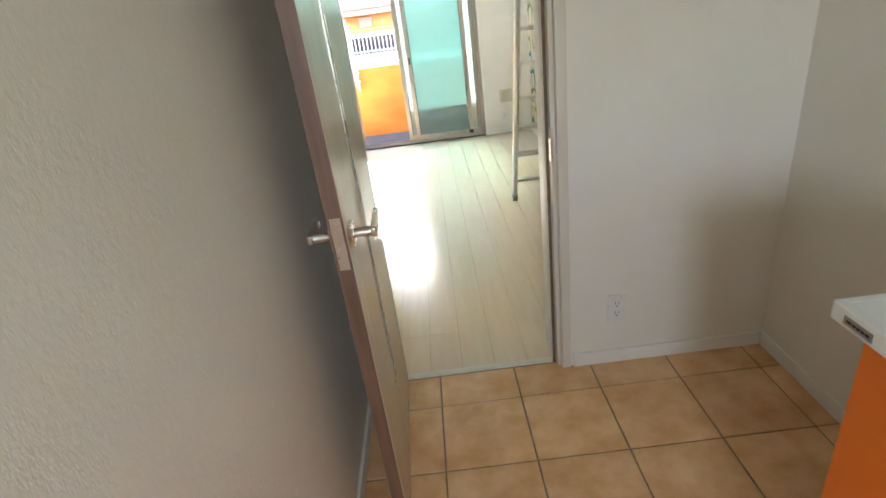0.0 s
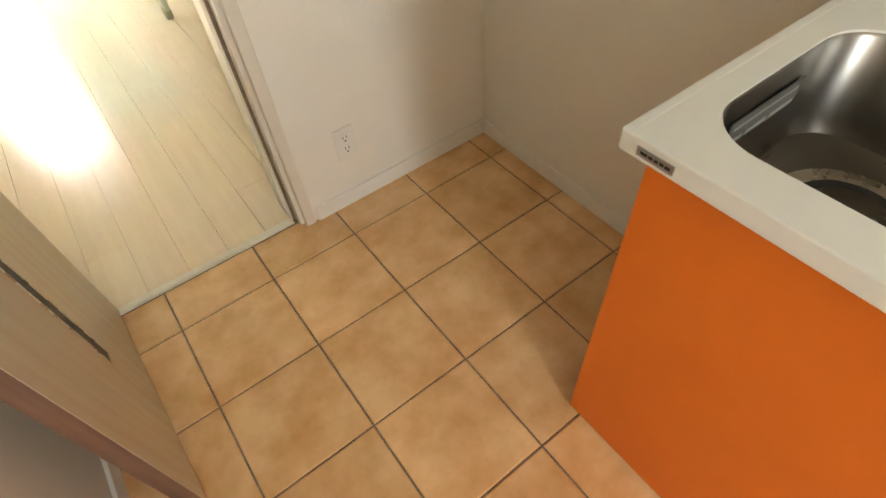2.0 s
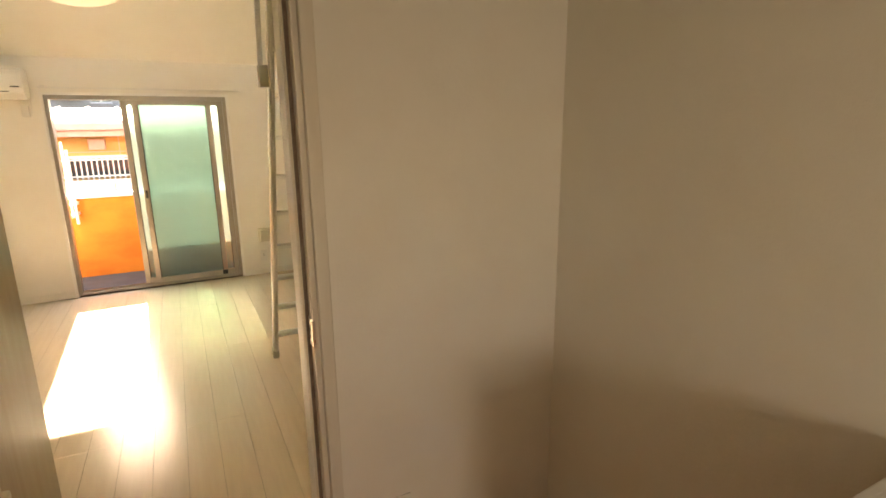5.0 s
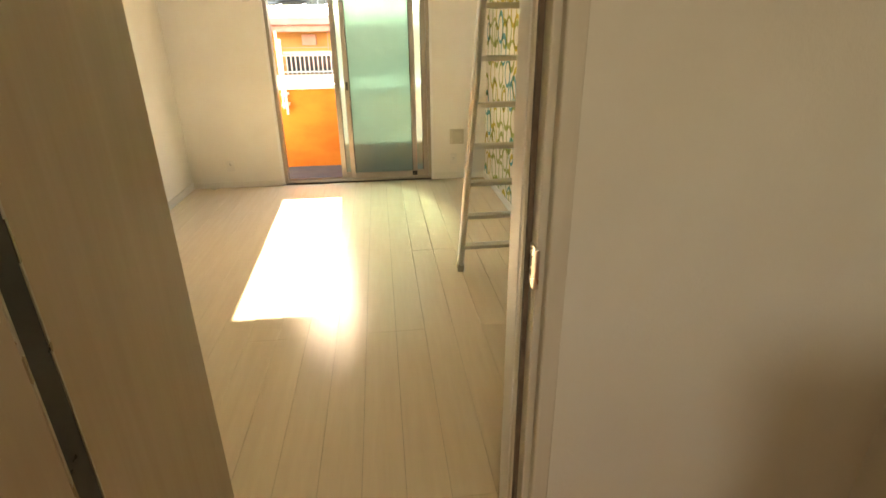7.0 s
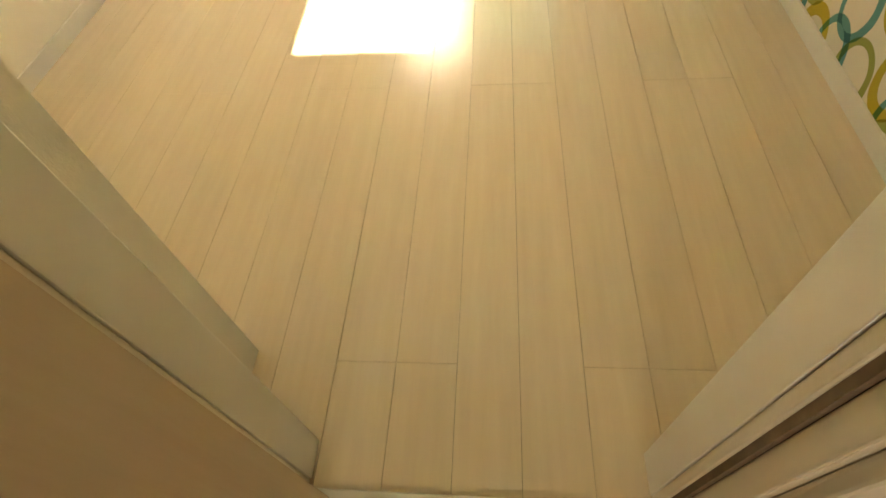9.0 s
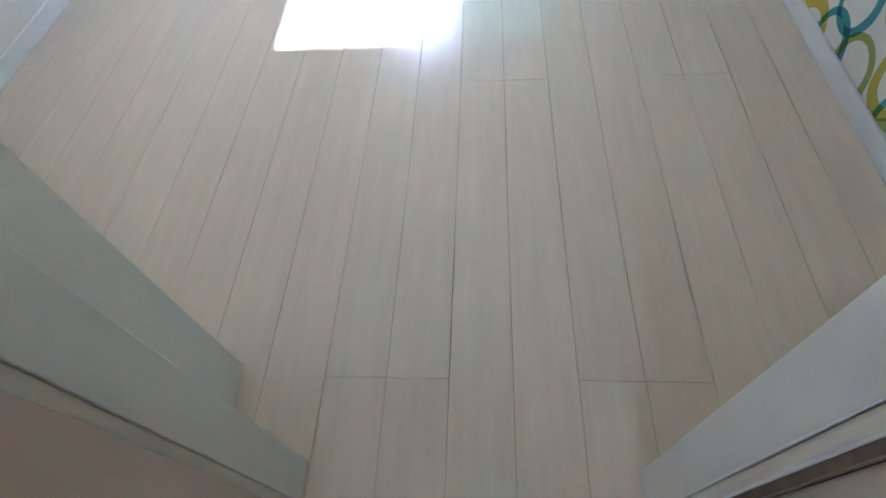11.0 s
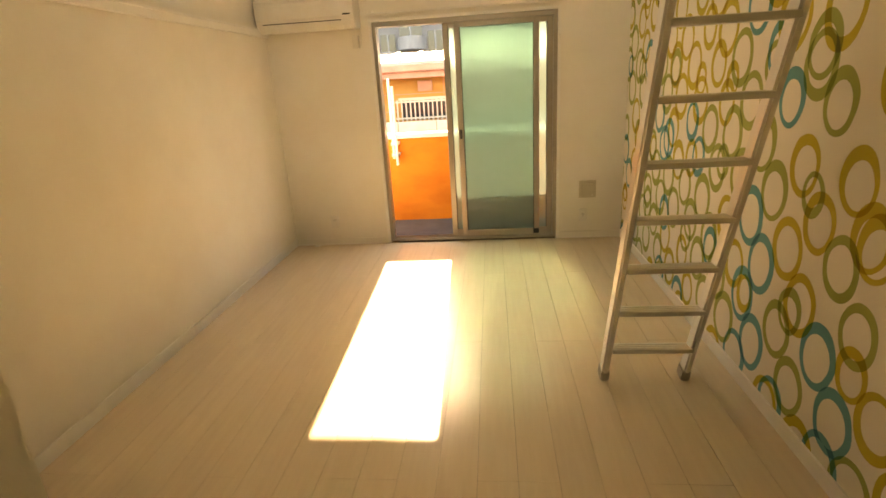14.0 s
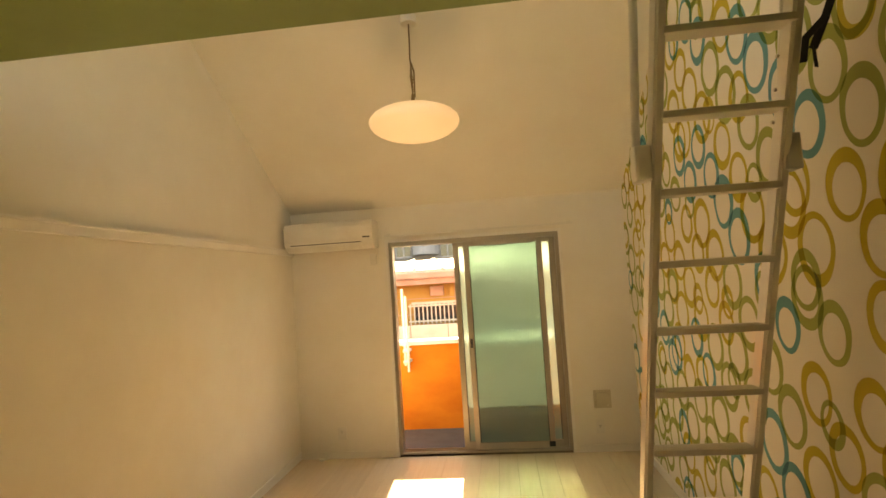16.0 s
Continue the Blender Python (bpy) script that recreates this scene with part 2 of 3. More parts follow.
def ring_print(m):
    geo = m.node_tree.nodes.new("ShaderNodeNewGeometry")
    sep = m.node_tree.nodes.new("ShaderNodeSeparateXYZ")
    link(m, geo.outputs["Position"], sep.inputs[0])
    warp = node(m, "ShaderNodeTexNoise", Scale=7.0, Detail=1.0)
    link(m, geo.outputs["Position"], warp.inputs["Vector"])
    wob = math_node(m, "MULTIPLY", math_node(m, "SUBTRACT", warp.outputs["Fac"], 0.5), 0.02)
    ground = m.node_tree.nodes.new("ShaderNodeRGB")
    ground.outputs[0].default_value = (0.78, 0.74, 0.66, 1)
    color = ground.outputs[0]
    for cell, shift, r_low, r_high, share in RINGS:
        comb = m.node_tree.nodes.new("ShaderNodeCombineXYZ")
        link(m, math_node(m, "ADD", math_node(m, "ADD", sep.outputs["Y"], shift[0]), wob), comb.inputs[0])
        link(m, math_node(m, "ADD", math_node(m, "MULTIPLY", sep.outputs["Z"], 0.8), shift[1]), comb.inputs[1])
        vor = node(m, "ShaderNodeTexVoronoi", Scale=1.0 / cell, Randomness=0.26)
        vor.voronoi_dimensions = "2D"
        link(m, comb.outputs[0], vor.inputs["Vector"])
        rgb = m.node_tree.nodes.new("ShaderNodeSeparateColor")
        link(m, vor.outputs["Color"], rgb.inputs[0])
        d = math_node(m, "MULTIPLY", vor.outputs["Distance"], cell)
        outer = math_node(m, "ADD", math_node(m, "MULTIPLY", rgb.outputs[0], r_high - r_low), r_low)
        # the inner circle sits a little off centre
        off = m.node_tree.nodes.new("ShaderNodeVectorMath")
        off.operation = "SUBTRACT"
        link(m, comb.outputs[0], off.inputs[0])
        link(m, vor.outputs["Position"], off.inputs[1])
        so = m.node_tree.nodes.new("ShaderNodeSeparateXYZ")
        link(m, off.outputs[0], so.inputs[0])
        ex = math_node(m, "SUBTRACT", so.outputs["X"], math_node(m, "MULTIPLY", math_node(m, "SUBTRACT", rgb.outputs[1], 0.5), 0.012))
        ey = math_node(m, "SUBTRACT", so.outputs["Y"], math_node(m, "MULTIPLY", math_node(m, "SUBTRACT", rgb.outputs[2], 0.5), 0.02))
        din = math_node(m, "SQRT", math_node(m, "ADD", math_node(m, "MULTIPLY", ex, ex), math_node(m, "MULTIPLY", ey, ey)))
        inside = math_node(m, "LESS_THAN", d, outer)
        hollow = math_node(m, "GREATER_THAN", din, math_node(m, "SUBTRACT", math_node(m, "MULTIPLY", outer, 0.86), 0.013))
        printed = math_node(m, "LESS_THAN", rgb.outputs[2], share)
        fac = math_node(m, "MULTIPLY", math_node(m, "MULTIPLY", inside, hollow), printed)
        mix = m.node_tree.nodes.new("ShaderNodeMix")
        mix.data_type, mix.blend_type = "RGBA", "MULTIPLY"
        link(m, fac, mix.inputs[0])
        link(m, color, mix.inputs[6])
        ramp = m.node_tree.nodes.new("ShaderNodeValToRGB")
        ramp.color_ramp.interpolation = "CONSTANT"
        ramp.color_ramp.elements.new(0.5)
        for stop, (place, ink) in zip(ramp.color_ramp.elements, INKS):
            stop.position = place
            stop.color = (*[min(1.0, c / 0.72) for c in ink], 1)
        link(m, rgb.outputs[1], ramp.inputs[0])
        link(m, ramp.outputs[0], mix.inputs[7])
        color = mix.outputs[2]
    link(m, color, bsdf(m).inputs["Base Color"])


ring_print(ring_paper)
relief(ring_paper, 420, 0.3, 0.001, (1, 1, 0.35))


# ---- mesh helpers ----
def box(bm, x0, x1, y0, y1, z0, z1, bevel=0.0, segments=2):
    made = bmesh.ops.create_cube(bm, size=1.0, matrix=Matrix.Translation(((x0 + x1) / 2, (y0 + y1) / 2, (z0 + z1) / 2)) @ Matrix.Diagonal((x1 - x0, y1 - y0, z1 - z0, 1)))
    if bevel:
        edges = {e for v in made["verts"] for e in v.link_edges}
        bmesh.ops.bevel(bm, geom=list(edges), offset=bevel, segments=segments, profile=0.6, affect="EDGES")
    return bm


def block(x0, x1, y0, y1, z0, z1, bevel=0.0, segments=2):
    return box(bmesh.new(), x0, x1, y0, y1, z0, z1, bevel, segments)


def rod(bm, a, b, r0, r1=None, sides=16):
    a, b = Vector(a), Vector(b)
    m = Matrix.Translation((a + b) / 2) @ (b - a).to_track_quat("Z", "Y").to_matrix().to_4x4()
    bmesh.ops.create_cone(bm, cap_ends=True, segments=sides, radius1=r0, radius2=r0 if r1 is None else r1, depth=(b - a).length, matrix=m)
    return bm


def tube(points, r, sides=10):
    bm = bmesh.new()
    for a, b in zip(points, points[1:]):
        rod(bm, a, b, r, sides=sides)
    for p in points[1:-1]:
        bmesh.ops.create_uvsphere(bm, u_segments=sides, v_segments=6, radius=r, matrix=Matrix.Translation(p))
    return bm


def prism(points, axis, a, b):
    """A straight prism: a closed outline in the plane across an axis, from a to b along it."""
    bm = bmesh.new()
    def at(p, d):
        return {"x": (d, p[0], p[1]), "y": (p[0], d, p[1]), "z": (p[0], p[1], d)}[axis]
    lo, hi = [bm.verts.new(at(p, a)) for p in points], [bm.verts.new(at(p, b)) for p in points]
    bm.faces.new(lo)
    bm.faces.new(hi)
    for i in range(len(points)):
        j = (i + 1) % len(points)
        bm.faces.new((lo[i], lo[j], hi[j], hi[i]))
    bmesh.ops.recalc_face_normals(bm, faces=bm.faces)
    return bm


def lathe(profile, centre, sides=48):
    """Turn (radius, z) pairs about the upright through centre."""
    bm = bmesh.new()
    rings = []
    for r, z in profile:
        rings.append([bm.verts.new((centre[0] + r * math.cos(2 * math.pi * i / sides), centre[1] + r * math.sin(2 * math.pi * i / sides), centre[2] + z)) for i in range(sides)])
    for a, b in zip(rings, rings[1:]):
        for i in range(sides):
            bm.faces.new((a[i], a[(i + 1) % sides], b[(i + 1) % sides], b[i]))
    for ring in (rings[0], rings[-1]):
        if len({v.co.to_tuple(5) for v in ring}) > 2:
            bm.faces.new(ring)
    bmesh.ops.remove_doubles(bm, verts=bm.verts, dist=1e-5)
    bmesh.ops.recalc_face_normals(bm, faces=bm.faces)
    return bm


def thing(name, at, label, category, group=""):
    ob = new(name)
    ob.location = at
    ob.empty_display_size = 0.1
    return tagged(ob, label, category, group)


def root_place(ob):
    while ob.parent:
        ob = ob.parent
    return ob.location


def part(name, bm, material, parent=None, label="", smooth=False):
    """Link a bmesh, drawn in the place's own coordinates, as one mesh object."""
    if parent is not None:
        bmesh.ops.translate(bm, verts=bm.verts, vec=-root_place(parent))
    me = bpy.data.meshes.new(name)
    bm.to_mesh(me)
    bm.free()
    if smooth:
        for p in me.polygons:
            p.use_smooth = True
        me.set_sharp_from_angle(angle=radians(40))
    me.materials.append(material)
    ob = new(name, me)
    if parent is not None:
        ob.parent = parent
    if label:
        tagged(ob, label)
    return ob


def setting(name, bm, material, label, category):
    return tagged(part(name, bm, material), label, category, "", "structure")


# ---- the plan, in metres ----
KL, KR = -0.37, 1.20            # kitchen's side walls
KW = 1.85                       # kitchen face of the wall with the doorway
RF = 2.00                       # room face of that wall
RL, RR, RB = -1.60, 1.083, 5.84  # room's side walls and window wall
JL, JR = -0.273, 0.37           # doorway between its jambs
POST_X, POST_Y = -0.458, 2.20  # corner of the wall's thicker part
HEAD = 2.0                      # doorway's head
LOFT_Z, LOFT_Y = 2.06, 2.97     # loft's underside and front edge
EAVE_Z, PITCH = 2.0, 0.64       # sloped ceiling
WL, WR, WT = -0.785, 0.575, 1.71  # window opening
BACK = -1.55


def ceil_z(y):
    return EAVE_Z + PITCH * (RB - y)


# ---- structure ----
setting("floor_kitchen", block(KL - 0.1, KR + 0.1, BACK - 0.1, 1.893, -0.12, -0.005), grout_mat, "grey-brown grout bed between terracotta tiles", "floor")
setting("floor_room", block(RL - 0.1, RR + 0.1, 1.897, RB + 0.1, -0.12, -0.006), groove_mat, "dark grooves under pale birch floorboards", "floor")
setting("wall_kitchen_left", block(KL - 0.1, KL, BACK, KW, 0, 2.3), wallpaper, "cream woven wallpaper on the kitchen side wall", "wall")
setting("wall_kitchen_right", block(KR, KR + 0.1, BACK, KW, 0, 2.3), wallpaper, "cream woven wallpaper behind the sink counter", "wall")
# unseen back wall; its opening is added for the area lamp behind the kitchen
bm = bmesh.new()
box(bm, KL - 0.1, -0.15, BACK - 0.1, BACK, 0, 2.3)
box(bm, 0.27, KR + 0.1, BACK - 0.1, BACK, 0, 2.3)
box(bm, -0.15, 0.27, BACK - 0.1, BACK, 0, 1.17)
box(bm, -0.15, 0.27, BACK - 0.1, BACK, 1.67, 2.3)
setting("wall_kitchen_back", bm, wallpaper, "unseen cream wallpapered wall with an opening added for the rear light", "wall")
setting("ceiling_kitchen", block(KL - 0.1, KR + 0.1, BACK - 0.1, KW, 2.3, 2.34), ceiling_paper, "plain white kitchen ceiling", "ceiling")
# wall with the doorway, thicker beside the door's hinges
bm = bmesh.new()
box(bm, RL - 0.1, POST_X, KW, POST_Y, 0, LOFT_Z)
box(bm, POST_X, JL - 0.037, KW, RF, 0, LOFT_Z)
box(bm, JR + 0.037, KR + 0.1, KW, RF, 0, LOFT_Z)
box(bm, JL - 0.037, JR + 0.037, KW, RF, HEAD + 0.037, LOFT_Z)
setting("wall_doorway", bm, wallpaper, "cream wallpapered partition wall with an open doorway", "wall")
setting("wall_room_left", block(RL - 0.1, RL, POST_Y, RB, 0, 5.4), wallpaper, "cream wallpapered side wall below a picture rail", "wall")
setting("wall_room_right", block(RR, RR + 0.1, RF, RB, 0, 5.4), ring_paper, "wallpaper printed with olive, green and teal rings", "wall")
bm = bmesh.new()
box(bm, RL - 0.1, WL, RB, RB + 0.14, -0.1, EAVE_Z + 0.12)
box(bm, WR, RR + 0.1, RB, RB + 0.14, -0.1, EAVE_Z + 0.12)
box(bm, WL, WR, RB, RB + 0.14, WT, EAVE_Z + 0.12)
box(bm, WL, WR, RB + 0.1, RB + 0.14, -0.1, 0.012)
setting("wall_window", bm, wallpaper, "cream wallpapered end wall round the balcony window", "wall")
setting("wall_loft_back", block(RL - 0.1, RR + 0.1, 0.9, 1.0, LOFT_Z + 0.16, 5.4), wallpaper, "plain wall at the back of the loft", "wall")
setting("ceiling_slope", prism([(RB + 0.2, ceil_z(RB + 0.2)), (1.0, ceil_z(1.0)), (1.0, ceil_z(1.0) + 0.08), (RB + 0.2, ceil_z(RB + 0.2) + 0.08)], "x", RL - 0.1, RR + 0.1), ceiling_paper, "white sloped ceiling rising towards the loft", "ceiling")
loft = setting("loft_floor", block(RL, RR, 1.0, LOFT_Y, LOFT_Z, LOFT_Z + 0.16), green_paint, "green painted underside of the sleeping loft", "loft")
setting("baseboard_left", block(RL, RL + 0.009, POST_Y, RB, 0, 0.062, 0.002), trim_white, "white skirting along the plain side wall", "baseboard")
setting("baseboard_right", block(RR - 0.009, RR, RF, RB, 0, 0.062, 0.002), trim_white, "white skirting below the ring wallpaper", "baseboard")
setting("baseboard_window_left", block(RL + 0.009, WL - 0.03, RB - 0.009, RB, 0, 0.055, 0.002), wallpaper, "cream skirting beside the window", "baseboard")
setting("baseboard_window_right", block(WR + 0.03, RR - 0.009, RB - 0.009, RB, 0, 0.055, 0.002), wallpaper, "cream skirting under the vent", "baseboard")
setting("baseboard_room_front", block(JR + 0.06, RR - 0.009, RF, RF + 0.009, 0, 0.062, 0.002), trim_white, "white skirting beside the doorway", "baseboard")
setting("baseboard_kitchen_wall", block(JR + 0.075, KR - 0.012, KW - 0.012, KW, 0, 0.06, 0.003), trim_white, "cream skirting along the tiled floor", "baseboard")
setting("baseboard_kitchen_right", block(KR - 0.012, KR, 0.85, KW, 0, 0.06, 0.003), trim_white, "cream skirting along the tiled floor", "baseboard")
setting("baseboard_kitchen_left", block(KL, KL + 0.012, BACK, KW, 0, 0.06, 0.003), trim_white, "cream skirting behind the open door", "baseboard")
bm = block(RL, RL + 0.022, POST_Y, RB, 1.652, 1.697, 0.003)
box(bm, RL, RL + 0.03, POST_Y, RB, 1.692, 1.704, 0.002)
setting("picture_rail", bm, trim_white, "white wooden picture rail on the plain side wall", "rail")
setting("threshold", prism([(1.885, 0.0), (1.888, 0.008), (1.912, 0.008), (1.916, 0.0)], "x", JL, JR), frame_cream, "pale wooden strip between tiles and floorboards", "threshold")

# doorway lining, with the stop towards the room and the rebate towards the kitchen
door_frame = thing("door_frame", (0.05, 1.93, 0), "cream door lining with a rebate and dark seal", "door frame")
tagged(door_frame, kind="structure")
for side, jamb, out in ((-1, JL, JL - 0.037), (1, JR, JR + 0.037)):
    def lr(a, b):
        return (min(a, b), max(a, b))
    part("jamb", block(*lr(jamb, out), 1.932, RF + 0.006, 0, HEAD, 0.002), trim_white, door_frame, "white end of the lining")
    part("stop", block(*lr(jamb + side * 0.002, out), 1.911, 1.932, 0, HEAD, 0.006, 3), frame_cream, door_frame)
    part("rebate", block(*lr(jamb + side * 0.014, out), 1.862, 1.9, 0, HEAD + 0.01, 0.004, 3), frame_cream, door_frame)
    part("seal", block(*lr(jamb + side * 0.006, out), 1.9, 1.911, 0, HEAD), seal_grey, door_frame, "dark rubber seal")
    part("casing", block(*lr(jamb + side * 0.028, jamb + side * 0.064), KW - 0.012, 1.862, 0, HEAD + 0.05, 0.006, 3), frame_cream, door_frame)
    part("room_casing", block(*lr(jamb + side * 0.037, jamb + side * 0.06), RF, RF + 0.006, 0, HEAD + 0.05, 0.002), frame_cream, door_frame)
part("head", block(JL - 0.037, JR + 0.037, 1.862, RF + 0.006, HEAD, HEAD + 0.037, 0.002), frame_cream, door_frame)
part("head_casing", block(JL - 0.062, JR + 0.062, KW - 0.012, 1.862, HEAD + 0.02, HEAD + 0.06, 0.003), frame_cream, door_frame)
strike = part("strike_plate", block(JR + 0.0115, JR + 0.0142, 1.866, 1.897, 0.850, 0.932, 0.0008), chrome, door_frame, "satin steel strike plate")
part("strike_lip", block(JR + 0.0118, JR + 0.02, 1.860, 1.867, 0.852, 0.930, 0.002), chrome, strike)
part("latch_hole", block(JR + 0.0105, JR + 0.0135, 1.882, 1.894, 0.871, 0.911), dark_hole, strike)
part("latch_tongue", block(JR + 0.0102, JR + 0.0132, 1.877, 1.8835, 0.886, 0.891), chrome, strike)
for z in (0.860, 0.922):
    screw = part("screw", rod(bmesh.new(), (JR + 0.0105, 1.8875, z), (JR + 0.014, 1.8875, z), 0.0045, sides=12), chrome, strike)
    part("screw_slot", block(JR + 0.0099, JR + 0.0107, 1.8845, 1.8905, z - 0.0008, z + 0.0008), dark_hole, strike)

# ---- open door leaf: built shut along x from its hinge, then swung ----
door = thing("interior_door", (-0.228, 1.90, 0), "pale maple veneer door standing open, with dark inlay", "door")
W_LEAF, T_LEAF, H_LEAF = 0.715, 0.035, 1.985
hx, hy = door.location.x, door.location.y
leaf = part("leaf", block(hx + 0.001, hx + W_LEAF - 0.003, hy - T_LEAF, hy, 0.012, H_LEAF, 0.001), door_mat, door)
part("edge_strip", block(hx + W_LEAF - 0.003, hx + W_LEAF, hy - T_LEAF + 0.001, hy - 0.001, 0.012, H_LEAF, 0.0005), door_edge, leaf, "dark brown door edge")
GX = hx + 0.395
for yy in (hy, hy - T_LEAF):
    part("inlay", block(GX - 0.017, GX + 0.017, yy - 0.0012, yy + 0.0012, 0.27, H_LEAF - 0.2), inlay_mat, leaf, "dark glossy inlay strip")
    for gx in (GX - 0.019, GX + 0.019):
        part("inlay_trim", block(gx - 0.0015, gx + 0.0015, yy - 0.0022, yy + 0.0022, 0.268, H_LEAF - 0.198), chrome, leaf, "bright metal edge trim")
LX, LZ = hx + W_LEAF - 0.055, 0.945
for sgn, yy in ((1, hy), (-1, hy - T_LEAF)):
    handle = part("lever_handle", block(LX - 0.024, LX + 0.024, min(yy, yy + sgn * 0.009), max(yy, yy + sgn * 0.009), LZ - 0.024, LZ + 0.024, 0.003), chrome, door, "satin nickel lever handle on a square rose")
    bm = rod(bmesh.new(), (LX, yy + sgn * 0.006, LZ), (LX, yy + sgn * 0.056, LZ), 0.0115)
    part("spindle", bm, chrome, handle, smooth=True)
    part("lever", block(LX - 0.118, LX + 0.013, yy + sgn * 0.053 - 0.007, yy + sgn * 0.053 + 0.007, LZ - 0.011, LZ + 0.011, 0.005, 3), chrome, handle, smooth=True)
part("latch_plate", block(hx + W_LEAF - 0.001, hx + W_LEAF + 0.0012, hy - T_LEAF + 0.006, hy - 0.006, LZ - 0.06, LZ + 0.06), chrome, door, "steel latch plate")
for z in (0.22, 1.0, 1.75):
    part("hinge", rod(bmesh.new(), (hx - 0.004, hy - T_LEAF - 0.004, z - 0.045), (hx - 0.004, hy - T_LEAF - 0.004, z + 0.045), 0.006), chrome, door)
door.rotation_euler = (0, 0, radians(-88.0))

# ---- kitchen: sink unit ----
CX, CY, CZ = 0.584, 0.850, 0.894
FACE = 0.634
cabinet = thing("sink_cabinet", (0.9, 0.25, 0), "orange laminate sink cabinet on the tiled floor", "cabinet")
part("body", block(FACE + 0.02, KR - 0.002, -0.37, 0.830, 0.07, 0.69), orange_lam, cabinet)
part("plinth", block(FACE + 0.05, KR - 0.002, -0.37, 0.81, 0.0, 0.07), orange_lam, cabinet)
for y0, y1 in ((-0.37, 0.2285), (0.2315, 0.830)):
    part("door", block(FACE, FACE + 0.02, y0, y1, 0.012, CZ - 0.032, 0.0015), orange_lam, cabinet)
SX0, SX1, SY0, SY1, SR = 0.655, 1.045, 0.17, 0.798, 0.085


def round_rect(x0, x1, y0, y1, r, n=10):
    pts = []
    for cx, cy, a0 in ((x1 - r, y1 - r, 0), (x0 + r, y1 - r, 90), (x0 + r, y0 + r, 180), (x1 - r, y0 + r, 270)):
        for i in range(n + 1):
            a = radians(a0 + 90 * i / n)
            pts.append((cx + r * math.cos(a), cy + r * math.sin(a)))
    return pts


def worktop_mesh():
    """A slab with a rounded front edge and a rounded hole for the basin."""
    bm = bmesh.new()
    hole = round_rect(SX0, SX1, SY0, SY1, SR)
    outer = [(KR - 0.002, CY), (CX + 0.004, CY), (CX + 0.004, -0.40), (KR - 0.002, -0.40)]
    for z in (CZ, CZ - 0.012):
        o = [bm.verts.new((x, y, z)) for x, y in outer]
        h = [bm.verts.new((x, y, z)) for x, y in hole]
        edges = [bm.edges.new((o[i], o[(i + 1) % 4])) for i in range(4)]
        edges += [bm.edges.new((h[i], h[(i + 1) % len(h)])) for i in range(len(h))]
        bmesh.ops.triangle_fill(bm, use_beauty=True, edges=edges)
        if z == CZ:
            top = h
        else:
            for i in range(len(h)):
                j = (i + 1) % len(h)
                bm.faces.new((top[i], top[j], h[j], h[i]))
    box(bm, CX, CX + 0.018, -0.40, CY, CZ - 0.031, CZ + 0.0008, 0.004, 3)
    box(bm, CX + 0.016, KR - 0.002, CY - 0.016, CY + 0.0005, CZ - 0.0305, CZ + 0.0006, 0.003)
    return bm


worktop = thing("worktop", (0.9, 0.25, CZ), "white solid worktop with an upstand, over orange cabinet", "worktop")
part("slab", worktop_mesh(), counter_mat, worktop)
part("upstand", block(KR - 0.02, KR - 0.001, -0.40, CY, CZ, CZ + 0.035, 0.004), counter_mat, worktop)
badge = part("badge", block(CX - 0.0015, CX + 0.001, 0.767, 0.821, CZ - 0.023, CZ - 0.009, 0.0005), badge_mat, worktop, "small silver maker's badge")
for i, (a, b) in enumerate(((0.772, 0.779), (0.781, 0.787), (0.789, 0.795), (0.797, 0.803), (0.805, 0.815))):
    part("badge_mark", block(CX - 0.0021, CX - 0.001, a, b, CZ - 0.018, CZ - 0.014), dark_hole, badge)


def basin_mesh():
    bm = bmesh.new()
    rows = [(0.0, 0.0, SR), (0.003, -0.006, SR), (0.008, -0.14, SR), (0.018, -0.165, SR - 0.01), (0.05, -0.178, SR - 0.03), (0.09, -0.18, SR - 0.045)]
    rings = []
    for inset, dz, r in rows:
        rings.append([bm.verts.new((x, y, CZ - 0.004 + dz)) for x, y in round_rect(SX0 + inset, SX1 - inset, SY0 + inset, SY1 - inset, r)])
    for a, b in zip(rings, rings[1:]):
        for i in range(len(a)):
            j = (i + 1) % len(a)
            bm.faces.new((a[i], a[j], b[j], b[i]))
    bm.faces.new(rings[-1])
    bmesh.ops.recalc_face_normals(bm, faces=bm.faces)
    return bm


sink = thing("kitchen_sink", (0.85, 0.48, CZ), "brushed stainless steel sink set into the white worktop", "sink")
part("basin", basin_mesh(), steel, sink, smooth=True)
BZ = CZ - 0.184
DX, DY = 0.872, 0.628
part("drain_rim", lathe([(0.07, 0.0), (0.106, 0.0), (0.108, 0.003), (0.102, 0.005), (0.08, 0.002), (0.072, -0.0)], (DX, DY, BZ + 0.001)), chrome, sink, "polished drain rim", True)
part("drain_ring", lathe([(0.0, 0.0012), (0.08, 0.0012), (0.082, 0.0025), (0.0, 0.0025)], (DX, DY, BZ + 0.001)), dark_hole, sink, "dark rubber drain ring")
part("drain_cover", lathe([(0.0, 0.009), (0.03, 0.0085), (0.058, 0.006), (0.064, 0.003), (0.0, 0.003)], (DX, DY, BZ + 0.001)), steel, sink, "round steel drain cover", True)
sticker = part("warning_sticker", block(0.75, 0.93, SY1 - 0.0095, SY1 - 0.0075, CZ - 0.09, CZ - 0.045), sticker_mat, sink, "grey warning sticker")
